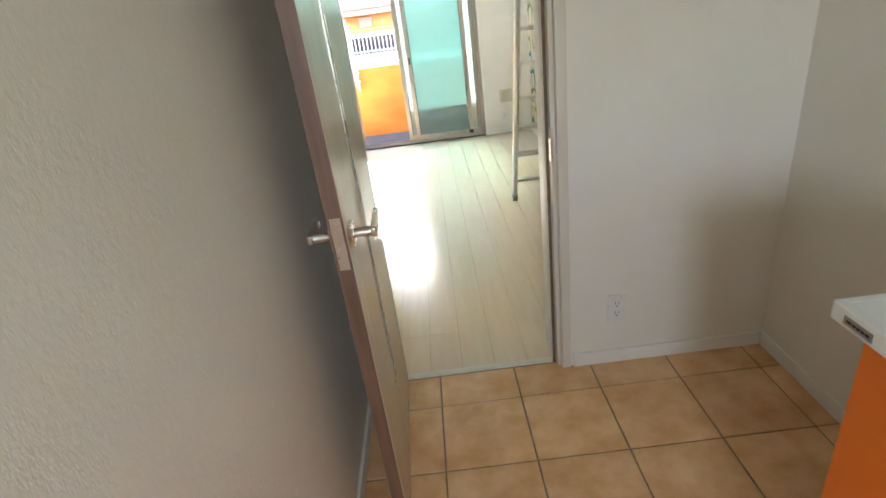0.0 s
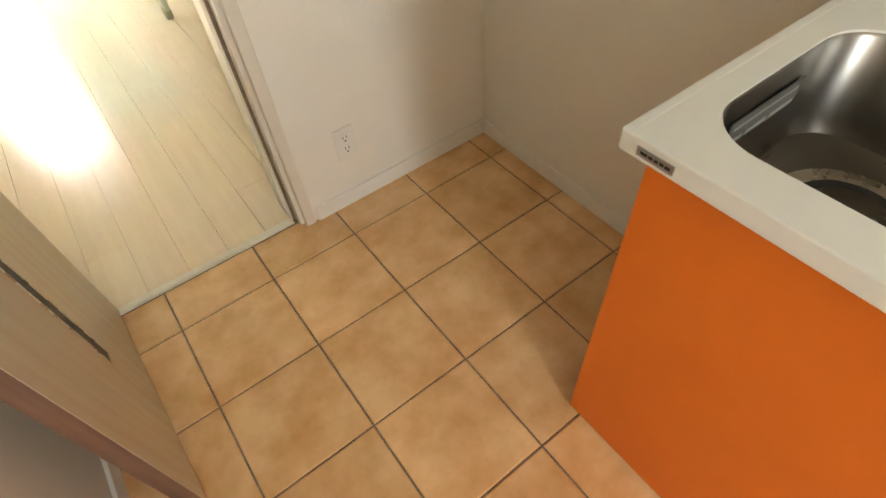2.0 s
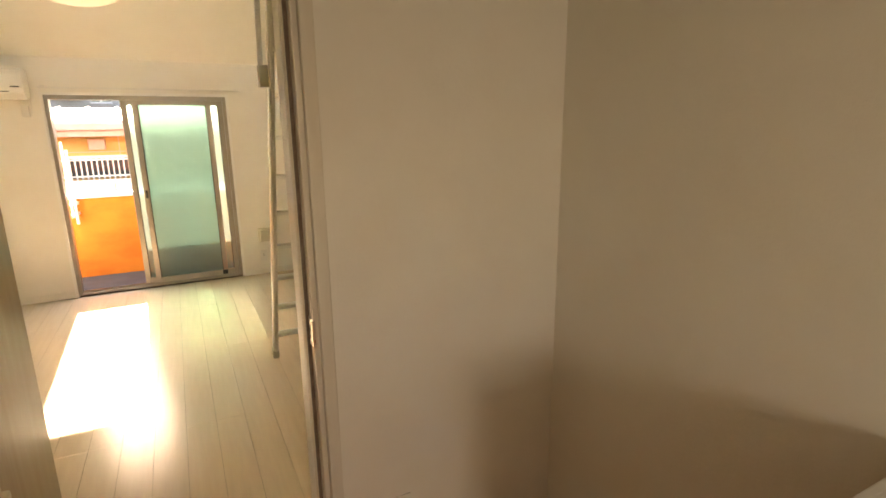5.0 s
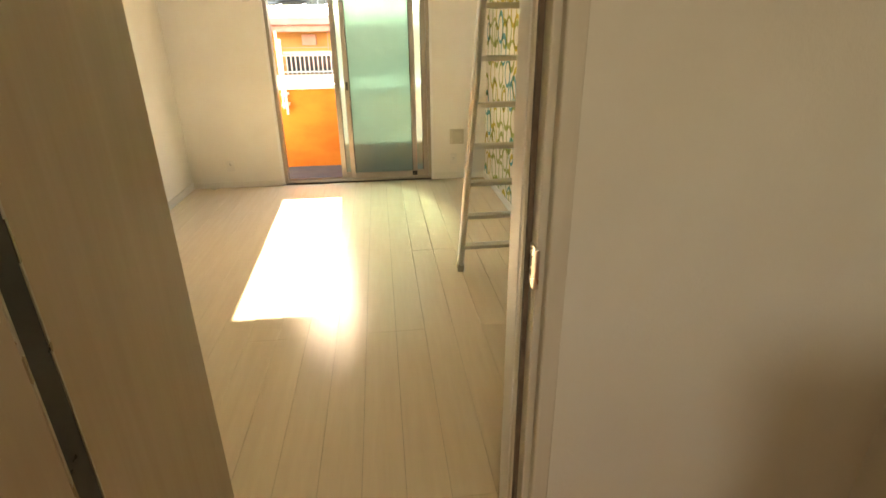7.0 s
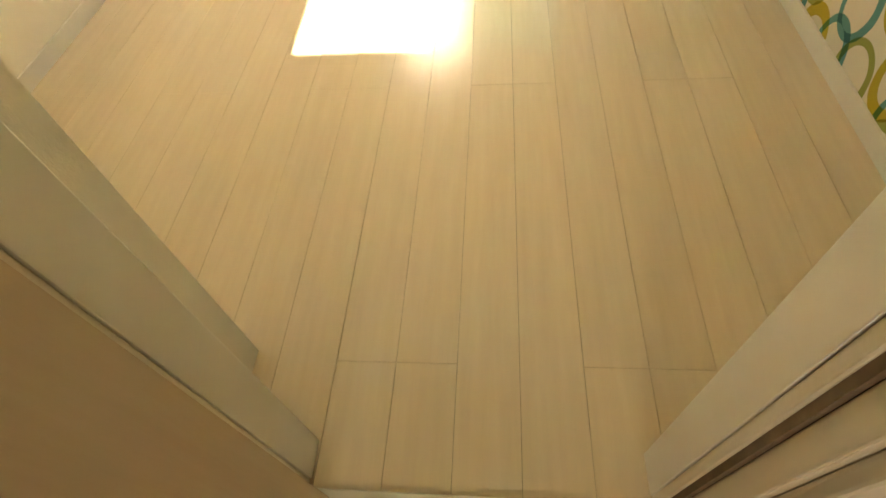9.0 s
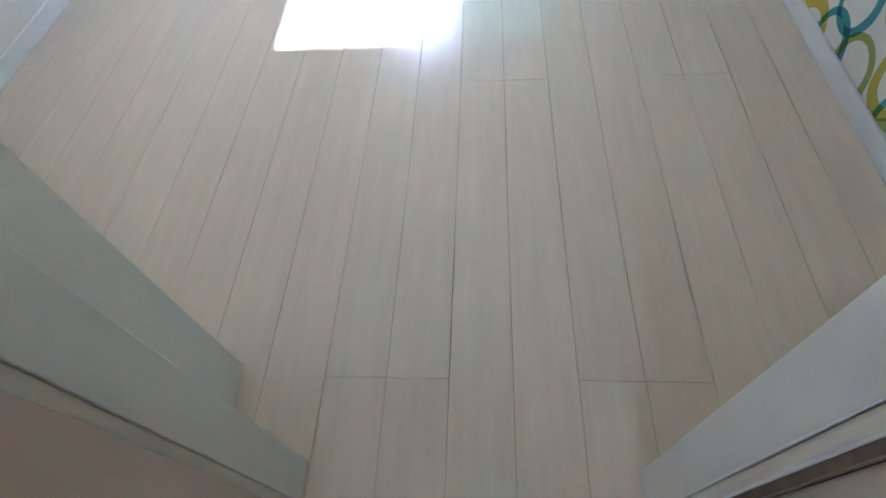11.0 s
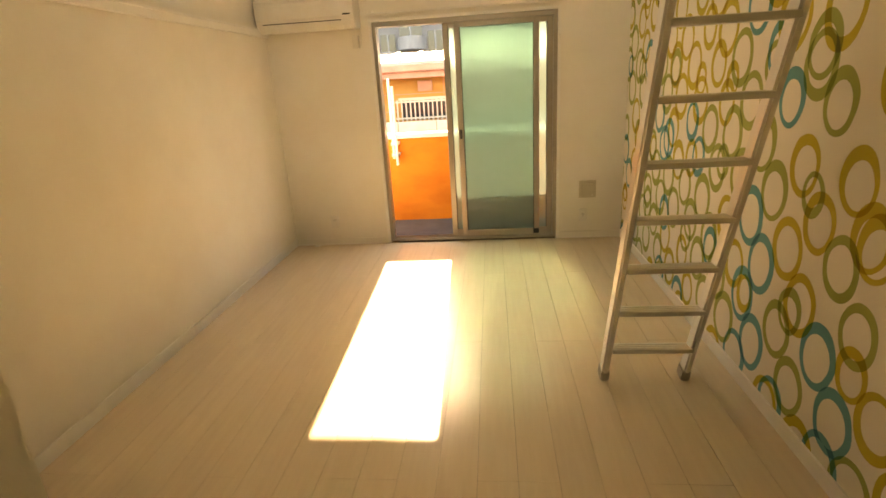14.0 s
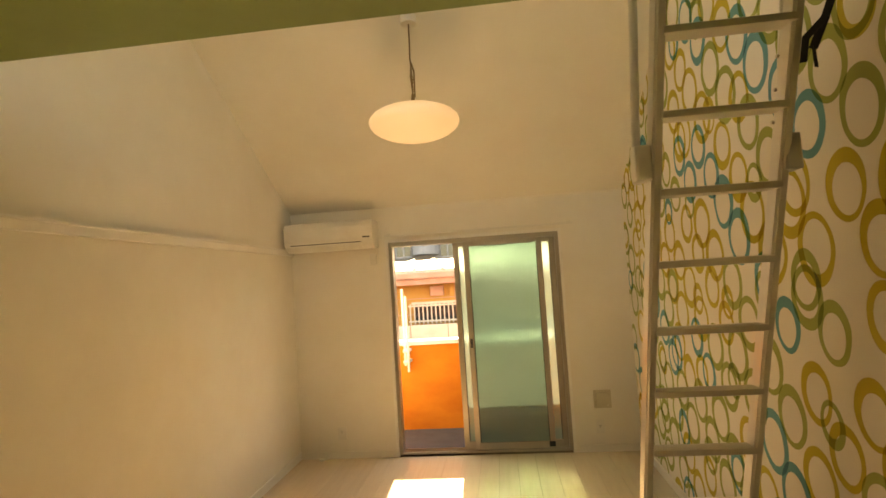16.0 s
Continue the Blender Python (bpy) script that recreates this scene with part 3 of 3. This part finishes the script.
for a, b, z in ((0.755, 0.79, -0.084), (0.80, 0.85, -0.084), (0.86, 0.92, -0.084), (0.76, 0.92, -0.06)):
    part("sticker_mark", block(a, b, SY1 - 0.0105, SY1 - 0.009, CZ + z, CZ + z + (0.004 if z > -0.07 else 0.007)), sticker_ink, sticker)
setting("kitchen_panel", block(KR - 0.004, KR + 0.001, -0.75, 0.85, CZ + 0.03, 2.2), panel_white, "glossy white splash panel behind the sink", "panel")


# ---- wall fittings ----
def outlet(name, centre, normal, w, h, sockets, label):
    """A plate on a wall; normal is x or y with a sign."""
    axis, sign = normal
    ob = thing(name, centre, label, "outlet")
    cx, cy, cz = centre

    def on_wall(u0, u1, z0, z1, d0, d1, bev=0.0):
        d0, d1 = sorted((d0 * sign, d1 * sign))
        if axis == "y":
            return block(cx + u0, cx + u1, cy + d0, cy + d1, cz + z0, cz + z1, bev)
        return block(cx + d0, cx + d1, cy + u0, cy + u1, cz + z0, cz + z1, bev)

    part("plate", on_wall(-w / 2, w / 2, -h / 2, h / 2, 0, 0.007, 0.002), plastic_white, ob)
    insert = part("insert", on_wall(-w * 0.18, w * 0.18, -h * 0.36, h * 0.36, 0.006, 0.009, 0.001), plastic_white, ob)
    for z in sockets:
        for u in (-0.0065, 0.0065):
            part("slot", on_wall(u - 0.0012, u + 0.0012, z - 0.005, z + 0.005, 0.008, 0.0096), slot_dark, insert)
        part("earth_hole", on_wall(-0.003, 0.003, z - 0.016, z - 0.011, 0.008, 0.0096), slot_dark, insert)
    return ob


outlet("wall_outlet", (0.612, KW, 0.25), ("y", -1), 0.07, 0.118, (0.026, -0.016), "white double wall outlet above the kitchen skirting")
outlet("wall_outlet", (-1.245, RB, 0.20), ("y", -1), 0.07, 0.1, (0.02,), "white wall outlet beside the balcony window")
outlet("wall_outlet", (0.785, RB, 0.19), ("y", -1), 0.06, 0.1, (0.01,), "cream wall outlet below the square vent")
vent = thing("wall_vent", (0.815, RB, 0.395), "beige square air vent beside the balcony window", "vent")
part("frame", block(0.75, 0.88, RB - 0.012, RB, 0.33, 0.465, 0.003), plastic_beige, vent)
part("cover", block(0.765, 0.865, RB - 0.026, RB - 0.01, 0.345, 0.45, 0.006), plastic_beige, vent)
part("knob", rod(bmesh.new(), (0.85, RB - 0.03, 0.352), (0.85, RB - 0.024, 0.352), 0.006), plastic_white, vent)
plug = thing("cable_end", (-1.39, RB - 0.04, 0), "small white cable end lying on the floorboards", "cable")
part("cable", tube([(-1.36, RB - 0.012, 0.03), (-1.365, RB - 0.03, 0.008), (-1.39, RB - 0.045, 0.007)], 0.0045), plastic_white, plug)
part("plug", block(-1.43, -1.388, RB - 0.058, RB - 0.034, 0.0, 0.016, 0.004), plastic_white, plug)

# ---- air conditioner ----
ac = thing("air_conditioner", (-1.2, RB, 1.78), "white wall air conditioner above the window's level", "air conditioner")
A0, A1, AZ0, AZ1 = -1.575, -0.862, 1.665, 1.893
prof = [(RB - 0.002, AZ0 + 0.01), (RB - 0.002, AZ1), (RB - 0.17, AZ1), (RB - 0.2, AZ1 - 0.008), (RB - 0.213, AZ1 - 0.03), (RB - 0.215, AZ0 + 0.075), (RB - 0.205, AZ0 + 0.045), (RB - 0.15, AZ0 + 0.004), (RB - 0.1, AZ0)]
body = prism(prof, "x", A0, A1)
bmesh.ops.bevel(body, geom=[e for e in body.edges if abs(e.verts[0].co.x - e.verts[1].co.x) < 1e-4], offset=0.005, segments=2, affect="EDGES")
part("body", body, plastic_white, ac)
part("front_panel", prism([(RB - 0.216, AZ1 - 0.035), (RB - 0.222, AZ1 - 0.045), (RB - 0.222, AZ0 + 0.08), (RB - 0.216, AZ0 + 0.075)], "x", A0 + 0.004, A1 - 0.004), plastic_white, ac)
part("outlet_slot", prism([(RB - 0.2095, AZ0 + 0.058), (RB - 0.2085, AZ0 + 0.05), (RB - 0.2025, AZ0 + 0.04), (RB - 0.199, AZ0 + 0.06)], "x", A0 + 0.05, A1 - 0.09), slot_dark, ac, "dark air outlet slot")
part("flap", prism([(RB - 0.211, AZ0 + 0.052), (RB - 0.206, AZ0 + 0.039), (RB - 0.16, AZ0 + 0.006), (RB - 0.157, AZ0 + 0.012)], "x", A0 + 0.05, A1 - 0.09), plastic_white, ac)
part("indicator", block(A1 - 0.075, A1 - 0.02, RB - 0.2235, RB - 0.2215, AZ0 + 0.085, AZ0 + 0.095), slot_dark, ac)
remote = thing("remote_holder", (-0.90, RB, 1.575), "white remote holder under the air conditioner", "holder")
part("holder", block(-0.935, -0.885, RB - 0.024, RB, 1.535, 1.63, 0.006), plastic_white, remote)
part("cord", tube([(-0.872, RB - 0.006, 1.70), (-0.866, RB - 0.006, 1.62), (-0.875, RB - 0.006, 1.55), (-0.89, RB - 0.01, 1.54)], 0.003), plastic_white, remote)

# ---- window: two sashes slid to one side ----
window = thing("window_1", (-0.1, RB + 0.06, 0), "bronze aluminium sliding balcony window, half open, frosted glass", "window")
tagged(window, kind="structure")
FY0, FY1 = RB + 0.004, RB + 0.10
for a, b in ((WL, WL + 0.028), (WR - 0.028, WR)):
    part("window_frame", block(a, b, FY0, FY1, 0.012, WT, 0.002), alu, window)
part("window_frame", block(WL + 0.028, WR - 0.028, FY0, FY1, WT - 0.035, WT, 0.002), alu, window)
part("window_sill", block(WL + 0.028, WR - 0.028, FY0, FY1, 0.012, 0.03, 0.002), alu, window)
for y in (RB + 0.03, RB + 0.066):
    part("track", block(WL + 0.03, WR - 0.03, y - 0.003, y + 0.003, 0.028, 0.04), alu, window)
part("casing", block(WL - 0.022, WL, RB - 0.012, RB + 0.004, 0.0, WT + 0.022, 0.002), trim_white, window, "white casing")
part("casing", block(WR, WR + 0.022, RB - 0.012, RB + 0.004, 0.0, WT + 0.022, 0.002), trim_white, window, "white casing")
part("casing", block(WL, WR, RB - 0.012, RB + 0.004, WT, WT + 0.022, 0.002), trim_white, window, "white casing")


def sash(x0, x1, y, latch):
    s = part("sash", block(x0, x0 + 0.042, y - 0.013, y + 0.013, 0.036, WT - 0.03, 0.003), alu, window)
    part("stile", block(x1 - 0.042, x1, y - 0.013, y + 0.013, 0.036, WT - 0.03, 0.003), alu, s)
    part("rail", block(x0 + 0.042, x1 - 0.042, y - 0.012, y + 0.012, WT - 0.072, WT - 0.031, 0.002), alu, s)
    part("rail", block(x0 + 0.042, x1 - 0.042, y - 0.012, y + 0.012, 0.036, 0.085, 0.002), alu, s)
    part("gasket", block(x0 + 0.042, x0 + 0.047, y - 0.008, y + 0.008, 0.085, WT - 0.072), alu_dark, s)
    part("gasket", block(x1 - 0.047, x1 - 0.042, y - 0.008, y + 0.008, 0.085, WT - 0.072), alu_dark, s)
    bm = bmesh.new()
    bmesh.ops.create_grid(bm, x_segments=1, y_segments=1, size=0.5, matrix=Matrix.Translation(((x0 + x1) / 2, y, (0.085 + WT - 0.072) / 2)) @ Matrix.Rotation(radians(90), 4, "X") @ Matrix.Diagonal((x1 - x0 - 0.084, WT - 0.157, 1, 1)))
    part("pane", bm, frosted, s, "greenish frosted glass")
    if latch:
        part("latch", block(x0 + 0.012, x0 + 0.03, y - 0.03, y - 0.012, 0.83, 0.9, 0.004), dark_hole, s, "black latch")
        part("corner_block", block(x1 - 0.05, x1 - 0.004, y - 0.018, y - 0.012, 0.045, 0.085, 0.002), dark_hole, s)


sash(-0.178, 0.445, RB + 0.03, True)
sash(-0.266, 0.5475, RB + 0.066, False)
rail = thing("curtain_rail", (-0.05, RB, 1.765), "slim white curtain rail above the balcony window", "curtain rail")
part("track", block(WL - 0.02, 0.69, RB - 0.045, RB - 0.032, 1.757, 1.772, 0.002), plastic_white, rail)
for x in (WL + 0.01, -0.05, 0.66):
    part("bracket", block(x - 0.012, x + 0.012, RB - 0.04, RB, 1.77, 1.782, 0.002), plastic_white, rail)
hook = thing("curtain_hook", (WR + 0.012, RB, 1.52), "small white tieback hook beside the window", "hook")
part("hook", tube([(WR + 0.012, RB - 0.012, 1.54), (WR + 0.012, RB - 0.035, 1.53), (WR + 0.012, RB - 0.04, 1.50), (WR + 0.012, RB - 0.025, 1.485)], 0.004), plastic_white, hook)

# ---- loft ladder ----
ladder = thing("loft_ladder", (0.70, 3.5, 0), "brushed aluminium ladder leaning up to the loft", "ladder")
FOOT_Y, LEAN_Y = 3.775, -0.342
LAD_L, LAD_R = 0.542, 0.877


def on_ladder(z):
    return FOOT_Y + LEAN_Y * z


TOP_Z = 2.45
SPREAD = 0.012
for x in (LAD_L, LAD_R):
    sx = -1 if x == LAD_L else 1
    a, b = (x - SPREAD * 0.5, on_ladder(0.05), 0.05), (x + (0.02 if sx < 0 else 0.02), on_ladder(TOP_Z), TOP_Z)
    bm = bmesh.new()
    m = Matrix.Translation((Vector(a) + Vector(b)) / 2) @ (Vector(b) - Vector(a)).to_track_quat("Z", "Y").to_matrix().to_4x4()
    bmesh.ops.create_cube(bm, size=1.0, matrix=m @ Matrix.Diagonal((0.028, 0.058, (Vector(b) - Vector(a)).length, 1)))
    bmesh.ops.bevel(bm, geom=bm.edges[:], offset=0.007, segments=3, affect="EDGES")
    stile = part("stile", bm, ladder_mat, ladder, smooth=True)
    bm = bmesh.new()
    m = Matrix.Translation((a[0], on_ladder(0.03), 0.033)) @ (Vector(b) - Vector(a)).to_track_quat("Z", "Y").to_matrix().to_4x4()
    bmesh.ops.create_cube(bm, size=1.0, matrix=m @ Matrix.Diagonal((0.036, 0.062, 0.062, 1)))
    bmesh.ops.bevel(bm, geom=bm.edges[:], offset=0.006, segments=2, affect="EDGES")
    part("foot", bm, foot_mat, stile, "grey rubber foot")
    for z in (1.75, 1.83, 1.91):
        part("rivet", rod(bmesh.new(), (x - sx * 0.012, on_ladder(z), z), (x - sx * 0.018, on_ladder(z), z), 0.005, sides=10), chrome, stile)
for i in range(11):
    z = 0.185 + 0.2015 * i
    y = on_ladder(z)
    rung = part("rung", block(LAD_L + 0.008 + 0.008 * z, LAD_R - 0.002 + 0.008 * z, y - 0.03, y + 0.03, z - 0.02, z, 0.003), ladder_mat, ladder)
    for k in range(3):
        part("tread_rib", block(LAD_L + 0.02 + 0.008 * z, LAD_R - 0.016 + 0.008 * z, y - 0.02 + 0.016 * k, y - 0.012 + 0.016 * k, z - 0.001, z + 0.0015), ladder_mat, rung)
# grab rails clamped to the stiles
for x, sx in ((LAD_L - 0.016, -1), (LAD_R + 0.04, 1)):
    pts = [(x - 0.012, on_ladder(1.62) + 0.02, 1.62), (x - 0.012, on_ladder(1.8) + 0.05, 1.8), (x - 0.012, on_ladder(2.2) + 0.09, 2.2), (x - 0.012, on_ladder(2.7) + 0.06, 2.75)]
    grab = part("grab_rail", tube(pts, 0.012, 12), ladder_mat, ladder, smooth=True)
    part("clamp", block(x - 0.03, x + 0.014, on_ladder(1.67) - 0.028, on_ladder(1.67) + 0.028, 1.62, 1.72, 0.006), plastic_white, grab, "white plastic clamp")
strap = thing("strap", (0.93, 3.04, 1.9), "black webbing strap tied to the ladder's upper rungs", "strap")
bm = bmesh.new()
pts = [(0.935, 2.95, 2.14), (0.945, 2.98, 2.05), (0.93, 3.03, 1.96), (0.915, 3.06, 1.90), (0.92, 3.065, 1.855)]
for a, b in zip(pts, pts[1:]):
    a, b = Vector(a), Vector(b)
    m = Matrix.Translation((a + b) / 2) @ (b - a).to_track_quat("Z", "Y").to_matrix().to_4x4()
    bmesh.ops.create_cube(bm, size=1.0, matrix=m @ Matrix.Diagonal((0.003, 0.022, (b - a).length + 0.006, 1)))
part("webbing", bm, strap_mat, strap)
bm = bmesh.new()
for a, b in (((0.93, 3.03, 1.96), (0.905, 3.07, 1.93)), ((0.905, 3.07, 1.93), (0.9, 3.08, 1.875))):
    a, b = Vector(a), Vector(b)
    m = Matrix.Translation((a + b) / 2) @ (b - a).to_track_quat("Z", "Y").to_matrix().to_4x4()
    bmesh.ops.create_cube(bm, size=1.0, matrix=m @ Matrix.Diagonal((0.003, 0.018, (b - a).length + 0.006, 1)))
part("loose_end", bm, strap_mat, strap)

# ---- pendant lamp ----
PX, PY = -0.31, 4.5
lamp = thing("pendant_lamp", (PX, PY, 2.857), "round opal glass pendant lamp hanging from the sloped ceiling", "lamp")
top = ceil_z(PY)
shade = []
for i in range(17):
    a = math.pi * i / 16 - math.pi / 2
    shade.append((max(0.0, 0.25 * math.cos(a)), 2.262 + (0.088 if a > 0 else 0.1) * math.sin(a)))
shade = [(r, z) for r, z in shade if z < 2.335]
shade.append((0.12, 2.338))
part("shade", lathe([(r, z - 2.857) for r, z in shade], (PX, PY, 2.857), 64), lamp_shade_mat, lamp, "warm opal glass shade", True)
part("shade_cap", lathe([(0.0, 2.372), (0.05, 2.368), (0.122, 2.344), (0.126, 2.338), (0.0, 2.338)], (PX, PY, 0)), cord_mat, lamp, "thin brown shade rim", True)
part("cord", tube([(PX, PY, 2.37), (PX + 0.004, PY, 2.5), (PX - 0.004, PY, 2.62), (PX, PY, top - 0.02)], 0.004), cord_mat, lamp)
part("cord_loop", tube([(PX + 0.012, PY, 2.40), (PX + 0.014, PY, 2.55), (PX, PY, 2.6), (PX - 0.006, PY, 2.52), (PX + 0.004, PY, 2.40)], 0.0045), cord_mat, lamp)
part("adjuster", rod(bmesh.new(), (PX, PY, 2.37), (PX, PY, 2.42), 0.013, 0.008), cord_mat, lamp)
part("canopy", rod(bmesh.new(), (PX, PY, top - 0.035), (PX, PY, top + 0.03), 0.045), plastic_white, lamp)

# ---- balcony ----
PARA_Y, PARA_Z = 6.64, 0.777
setting("floor_balcony", block(-2.6, 2.0, RB + 0.14, PARA_Y + 0.12, -0.2, -0.015), balcony_grey, "dark grey balcony floor sheet", "floor")
setting("wall_parapet", block(-2.6, 2.0, PARA_Y, PARA_Y + 0.12, -0.2, PARA_Z), orange_stucco, "orange stucco balcony parapet with streaks", "parapet")
setting("wall_parapet_cap", block(-2.6, 2.0, PARA_Y - 0.02, PARA_Y + 0.15, PARA_Z, PARA_Z + 0.04, 0.004), cap_mat, "white coping on the balcony parapet", "coping")
for x in (-2.7, 2.0):
    setting("wall_balcony_end", block(x, x + 0.1, RB + 0.14, PARA_Y + 0.15, -0.2, 1.0), cap_mat, "pale balcony end wall", "wall")
poles = thing("laundry_pole_holder", (-0.80, 6.40, 0.57), "white laundry pole holder on the balcony parapet", "pole holder")
for x, y, z0, z1 in ((-0.835, 6.56, 0.60, 1.32), (-0.795, 6.50, 0.55, 1.25)):
    part("pole", rod(bmesh.new(), (x, y, z0), (x + 0.0, y, z1), 0.012), cap_mat, poles, smooth=True)
for z in (0.64, 0.74):
    part("bracket", block(-0.845, -0.785, 6.50, PARA_Y, z - 0.012, z + 0.012, 0.003), cap_mat, poles)

# ---- outside ----
setting("ground", block(-900, 900, -900, 900, -3.6, -3.4), ground_mat, "grey asphalt ground reaching the horizon", "ground")
house = thing("neighbour_house", (-1.0, 10.2, -3.4), "ochre sided neighbouring house with a pale metal roof", "house")
HY = 10.2
part("wall", block(-6.0, 6.0, HY, HY + 6, -3.4, 1.36), siding_mat, house)
for z in (0.83, 1.09):
    part("siding_joint", block(-6.0, 6.0, HY - 0.006, HY + 0.002, z, z + 0.012), fascia_mat, house)
for x in (-2.6, -1.63, -0.66, 0.3):
    part("siding_joint", block(x, x + 0.012, HY - 0.006, HY + 0.002, 0.2, 1.35), fascia_mat, house)
part("fascia", block(-6.3, 6.3, HY - 0.45, HY - 0.41, 1.33, 1.42, 0.005), fascia_mat, house)
part("gutter", block(-6.3, 6.3, HY - 0.53, HY - 0.45, 1.42, 1.52, 0.02), fascia_mat, house)
part("soffit", block(-6.3, 6.3, HY - 0.42, HY, 1.335, 1.36), siding_mat, house)
roof = part("roof", prism([(HY - 0.5, 1.50), (HY + 2.3, 1.74), (HY + 2.3, 1.82), (HY - 0.5, 1.56)], "x", -6.3, 6.3), roof_mat, house)
part("roof", prism([(HY + 2.3, 1.74), (HY + 6.5, 1.3), (HY + 6.5, 1.36), (HY + 2.3, 1.82)], "x", -6.3, 6.3), roof_mat, house)
for i in range(28):
    x = -6.2 + 0.45 * i
    part("roof_seam", prism([(HY - 0.5, 1.56), (HY + 2.3, 1.82), (HY + 2.3, 1.85), (HY - 0.5, 1.59)], "x", x, x + 0.04), roof_mat, roof)
hv = part("vent_hood", block(-1.05, -0.83, HY - 0.1, HY, 1.13, 1.29, 0.01), fascia_mat, house, "brown vent hood")
hw = part("window", block(-1.34, -0.46, HY - 0.02, HY + 0.02, 0.70, 1.0), dark_glass, house, "dark window behind bars")
part("frame", block(-1.38, -0.42, HY - 0.03, HY + 0.01, 1.0, 1.04), cap_mat, hw)
for z in (0.72, 0.97):
    part("grille_rail", block(-1.42, -0.38, HY - 0.12, HY - 0.10, z, z + 0.025), cap_mat, hw)
for i in range(15):
    x = -1.40 + 0.07 * i
    part("grille_bar", block(x, x + 0.018, HY - 0.125, HY - 0.105, 0.68, 1.02), cap_mat, hw)
wall2 = thing("garden_wall", (-1.0, 9.2, -3.4), "white panel wall in front of the neighbouring house", "wall")
part("wall", block(-6, 6, 9.2, 9.3, -3.4, 0.74), cap_mat, wall2)
for i in range(9):
    x = -4.0 + 0.55 * i
    part("joint", block(x, x + 0.012, 9.19, 9.205, -1, 0.74), fascia_mat, wall2)
flats = thing("apartment_building", (-3.0, 26, -3.4), "grey apartment building far behind the house", "building")
part("wall", block(-16, 14, 26, 38, -3.4, 9.2), render_grey, flats)
part("roof", block(-16.2, 14.2, 25.8, 38.2, 9.2, 9.5), render_light, flats)
for k, z in enumerate((0.2, 3.0, 5.8)):
    for x in (-13.55, -8.75, -3.95, 0.85, 5.65):
        curve = [(x + 1.25 * i / 10, 26.0 - 0.9 * math.sin(math.pi * i / 10) ** 0.6) for i in range(11)]
        part("balcony", prism(curve, "z", z - 0.38, z + 0.15), render_light, flats)
        for a, b, c, d in ((1.35, 2.0, -0.5, 0.35), (-0.75, -0.1, -0.40, 0.3), (0.1, 1.1, 0.16, 1.0)):
            pane = part("window", block(x + a, x + b, 25.96, 26.02, z + c, z + d), dark_glass, flats)
            part("frame", block(x + (a + b) / 2 - 0.03, x + (a + b) / 2 + 0.03, 25.93, 25.98, z + c, z + d), render_light, pane)
            part("sill", block(x + a - 0.05, x + b + 0.05, 25.9, 25.97, z + c - 0.08, z + c), render_light, pane)

# ---- floor pieces ----
mesh_cache = {}


def piece(name, x0, x1, y0, y1, z0, z1, bevel, material, parent, seed=0):
    """A bevelled slab that shares its mesh with others of the same size."""
    w, d, h = round(x1 - x0, 4), round(y1 - y0, 4), round(z1 - z0, 4)
    key = (name, w, d, h)
    if key not in mesh_cache:
        verts = [(sx * (w / 2 - i), sy * (d / 2 - i), z) for z, i in ((-h / 2, 0.0), (h / 2 - bevel, 0.0), (h / 2 - bevel * 0.3, bevel * 0.4), (h / 2, bevel)) for sx, sy in ((-1, -1), (1, -1), (1, 1), (-1, 1))]
        faces = [(3, 2, 1, 0), (12, 13, 14, 15)]
        for k in range(3):
            faces += [(4 * k + i, 4 * k + (i + 1) % 4, 4 * k + 4 + (i + 1) % 4, 4 * k + 4 + i) for i in range(4)]
        me = bpy.data.meshes.new(name)
        me.from_pydata(verts, [], faces)
        me.materials.append(material)
        mesh_cache[key] = me
    ob = new(name, mesh_cache[key])
    ob.parent = parent
    ob.location = ((x0 + x1) / 2, (y0 + y1) / 2, (z0 + z1) / 2)
    return ob


rng = random.Random(4)
kitchen_floor, room_floor = bpy.data.objects["floor_kitchen"], bpy.data.objects["floor_room"]
GRID, OX, OY, J = 0.303, 0.2075, 1.406, 0.0025
for i in range(-2, 5):
    for j in range(-10, 3):
        x0, x1 = max(OX + i * GRID, KL) + J, min(OX + (i + 1) * GRID, KR) - J
        y0, y1 = max(OY + j * GRID, BACK) + J, min(OY + (j + 1) * GRID, 1.885) - J
        if x1 - x0 < 0.02 or y1 - y0 < 0.02:
            continue
        up = rng.uniform(-0.0006, 0.0006)
        piece("tile", x0, x1, y0, y1, -0.012, 0.0, 0.0035, tile_mat, kitchen_floor).location.z += up
# boards of two strips, staggered by half a board
STRIP, BX, LENGTH = 0.1357, -0.269, 1.926
G = 0.0004
for k in range(-10, 11):
    x0, x1 = max(BX + k * STRIP, RL) + G, min(BX + (k + 1) * STRIP, RR) - G
    if x1 - x0 < 0.01:
        continue
    start = 2.18 if (k // 2) % 2 == 0 else 3.145
    for n in range(-2, 4):
        y0, y1 = max(start + n * LENGTH, 1.912) + G, min(start + (n + 1) * LENGTH, RB) - G
        if y1 - y0 > 0.03:
            piece("floorboard", x0, x1, y0, y1, -0.012, 0.0, 0.0008, plank_mat, room_floor)
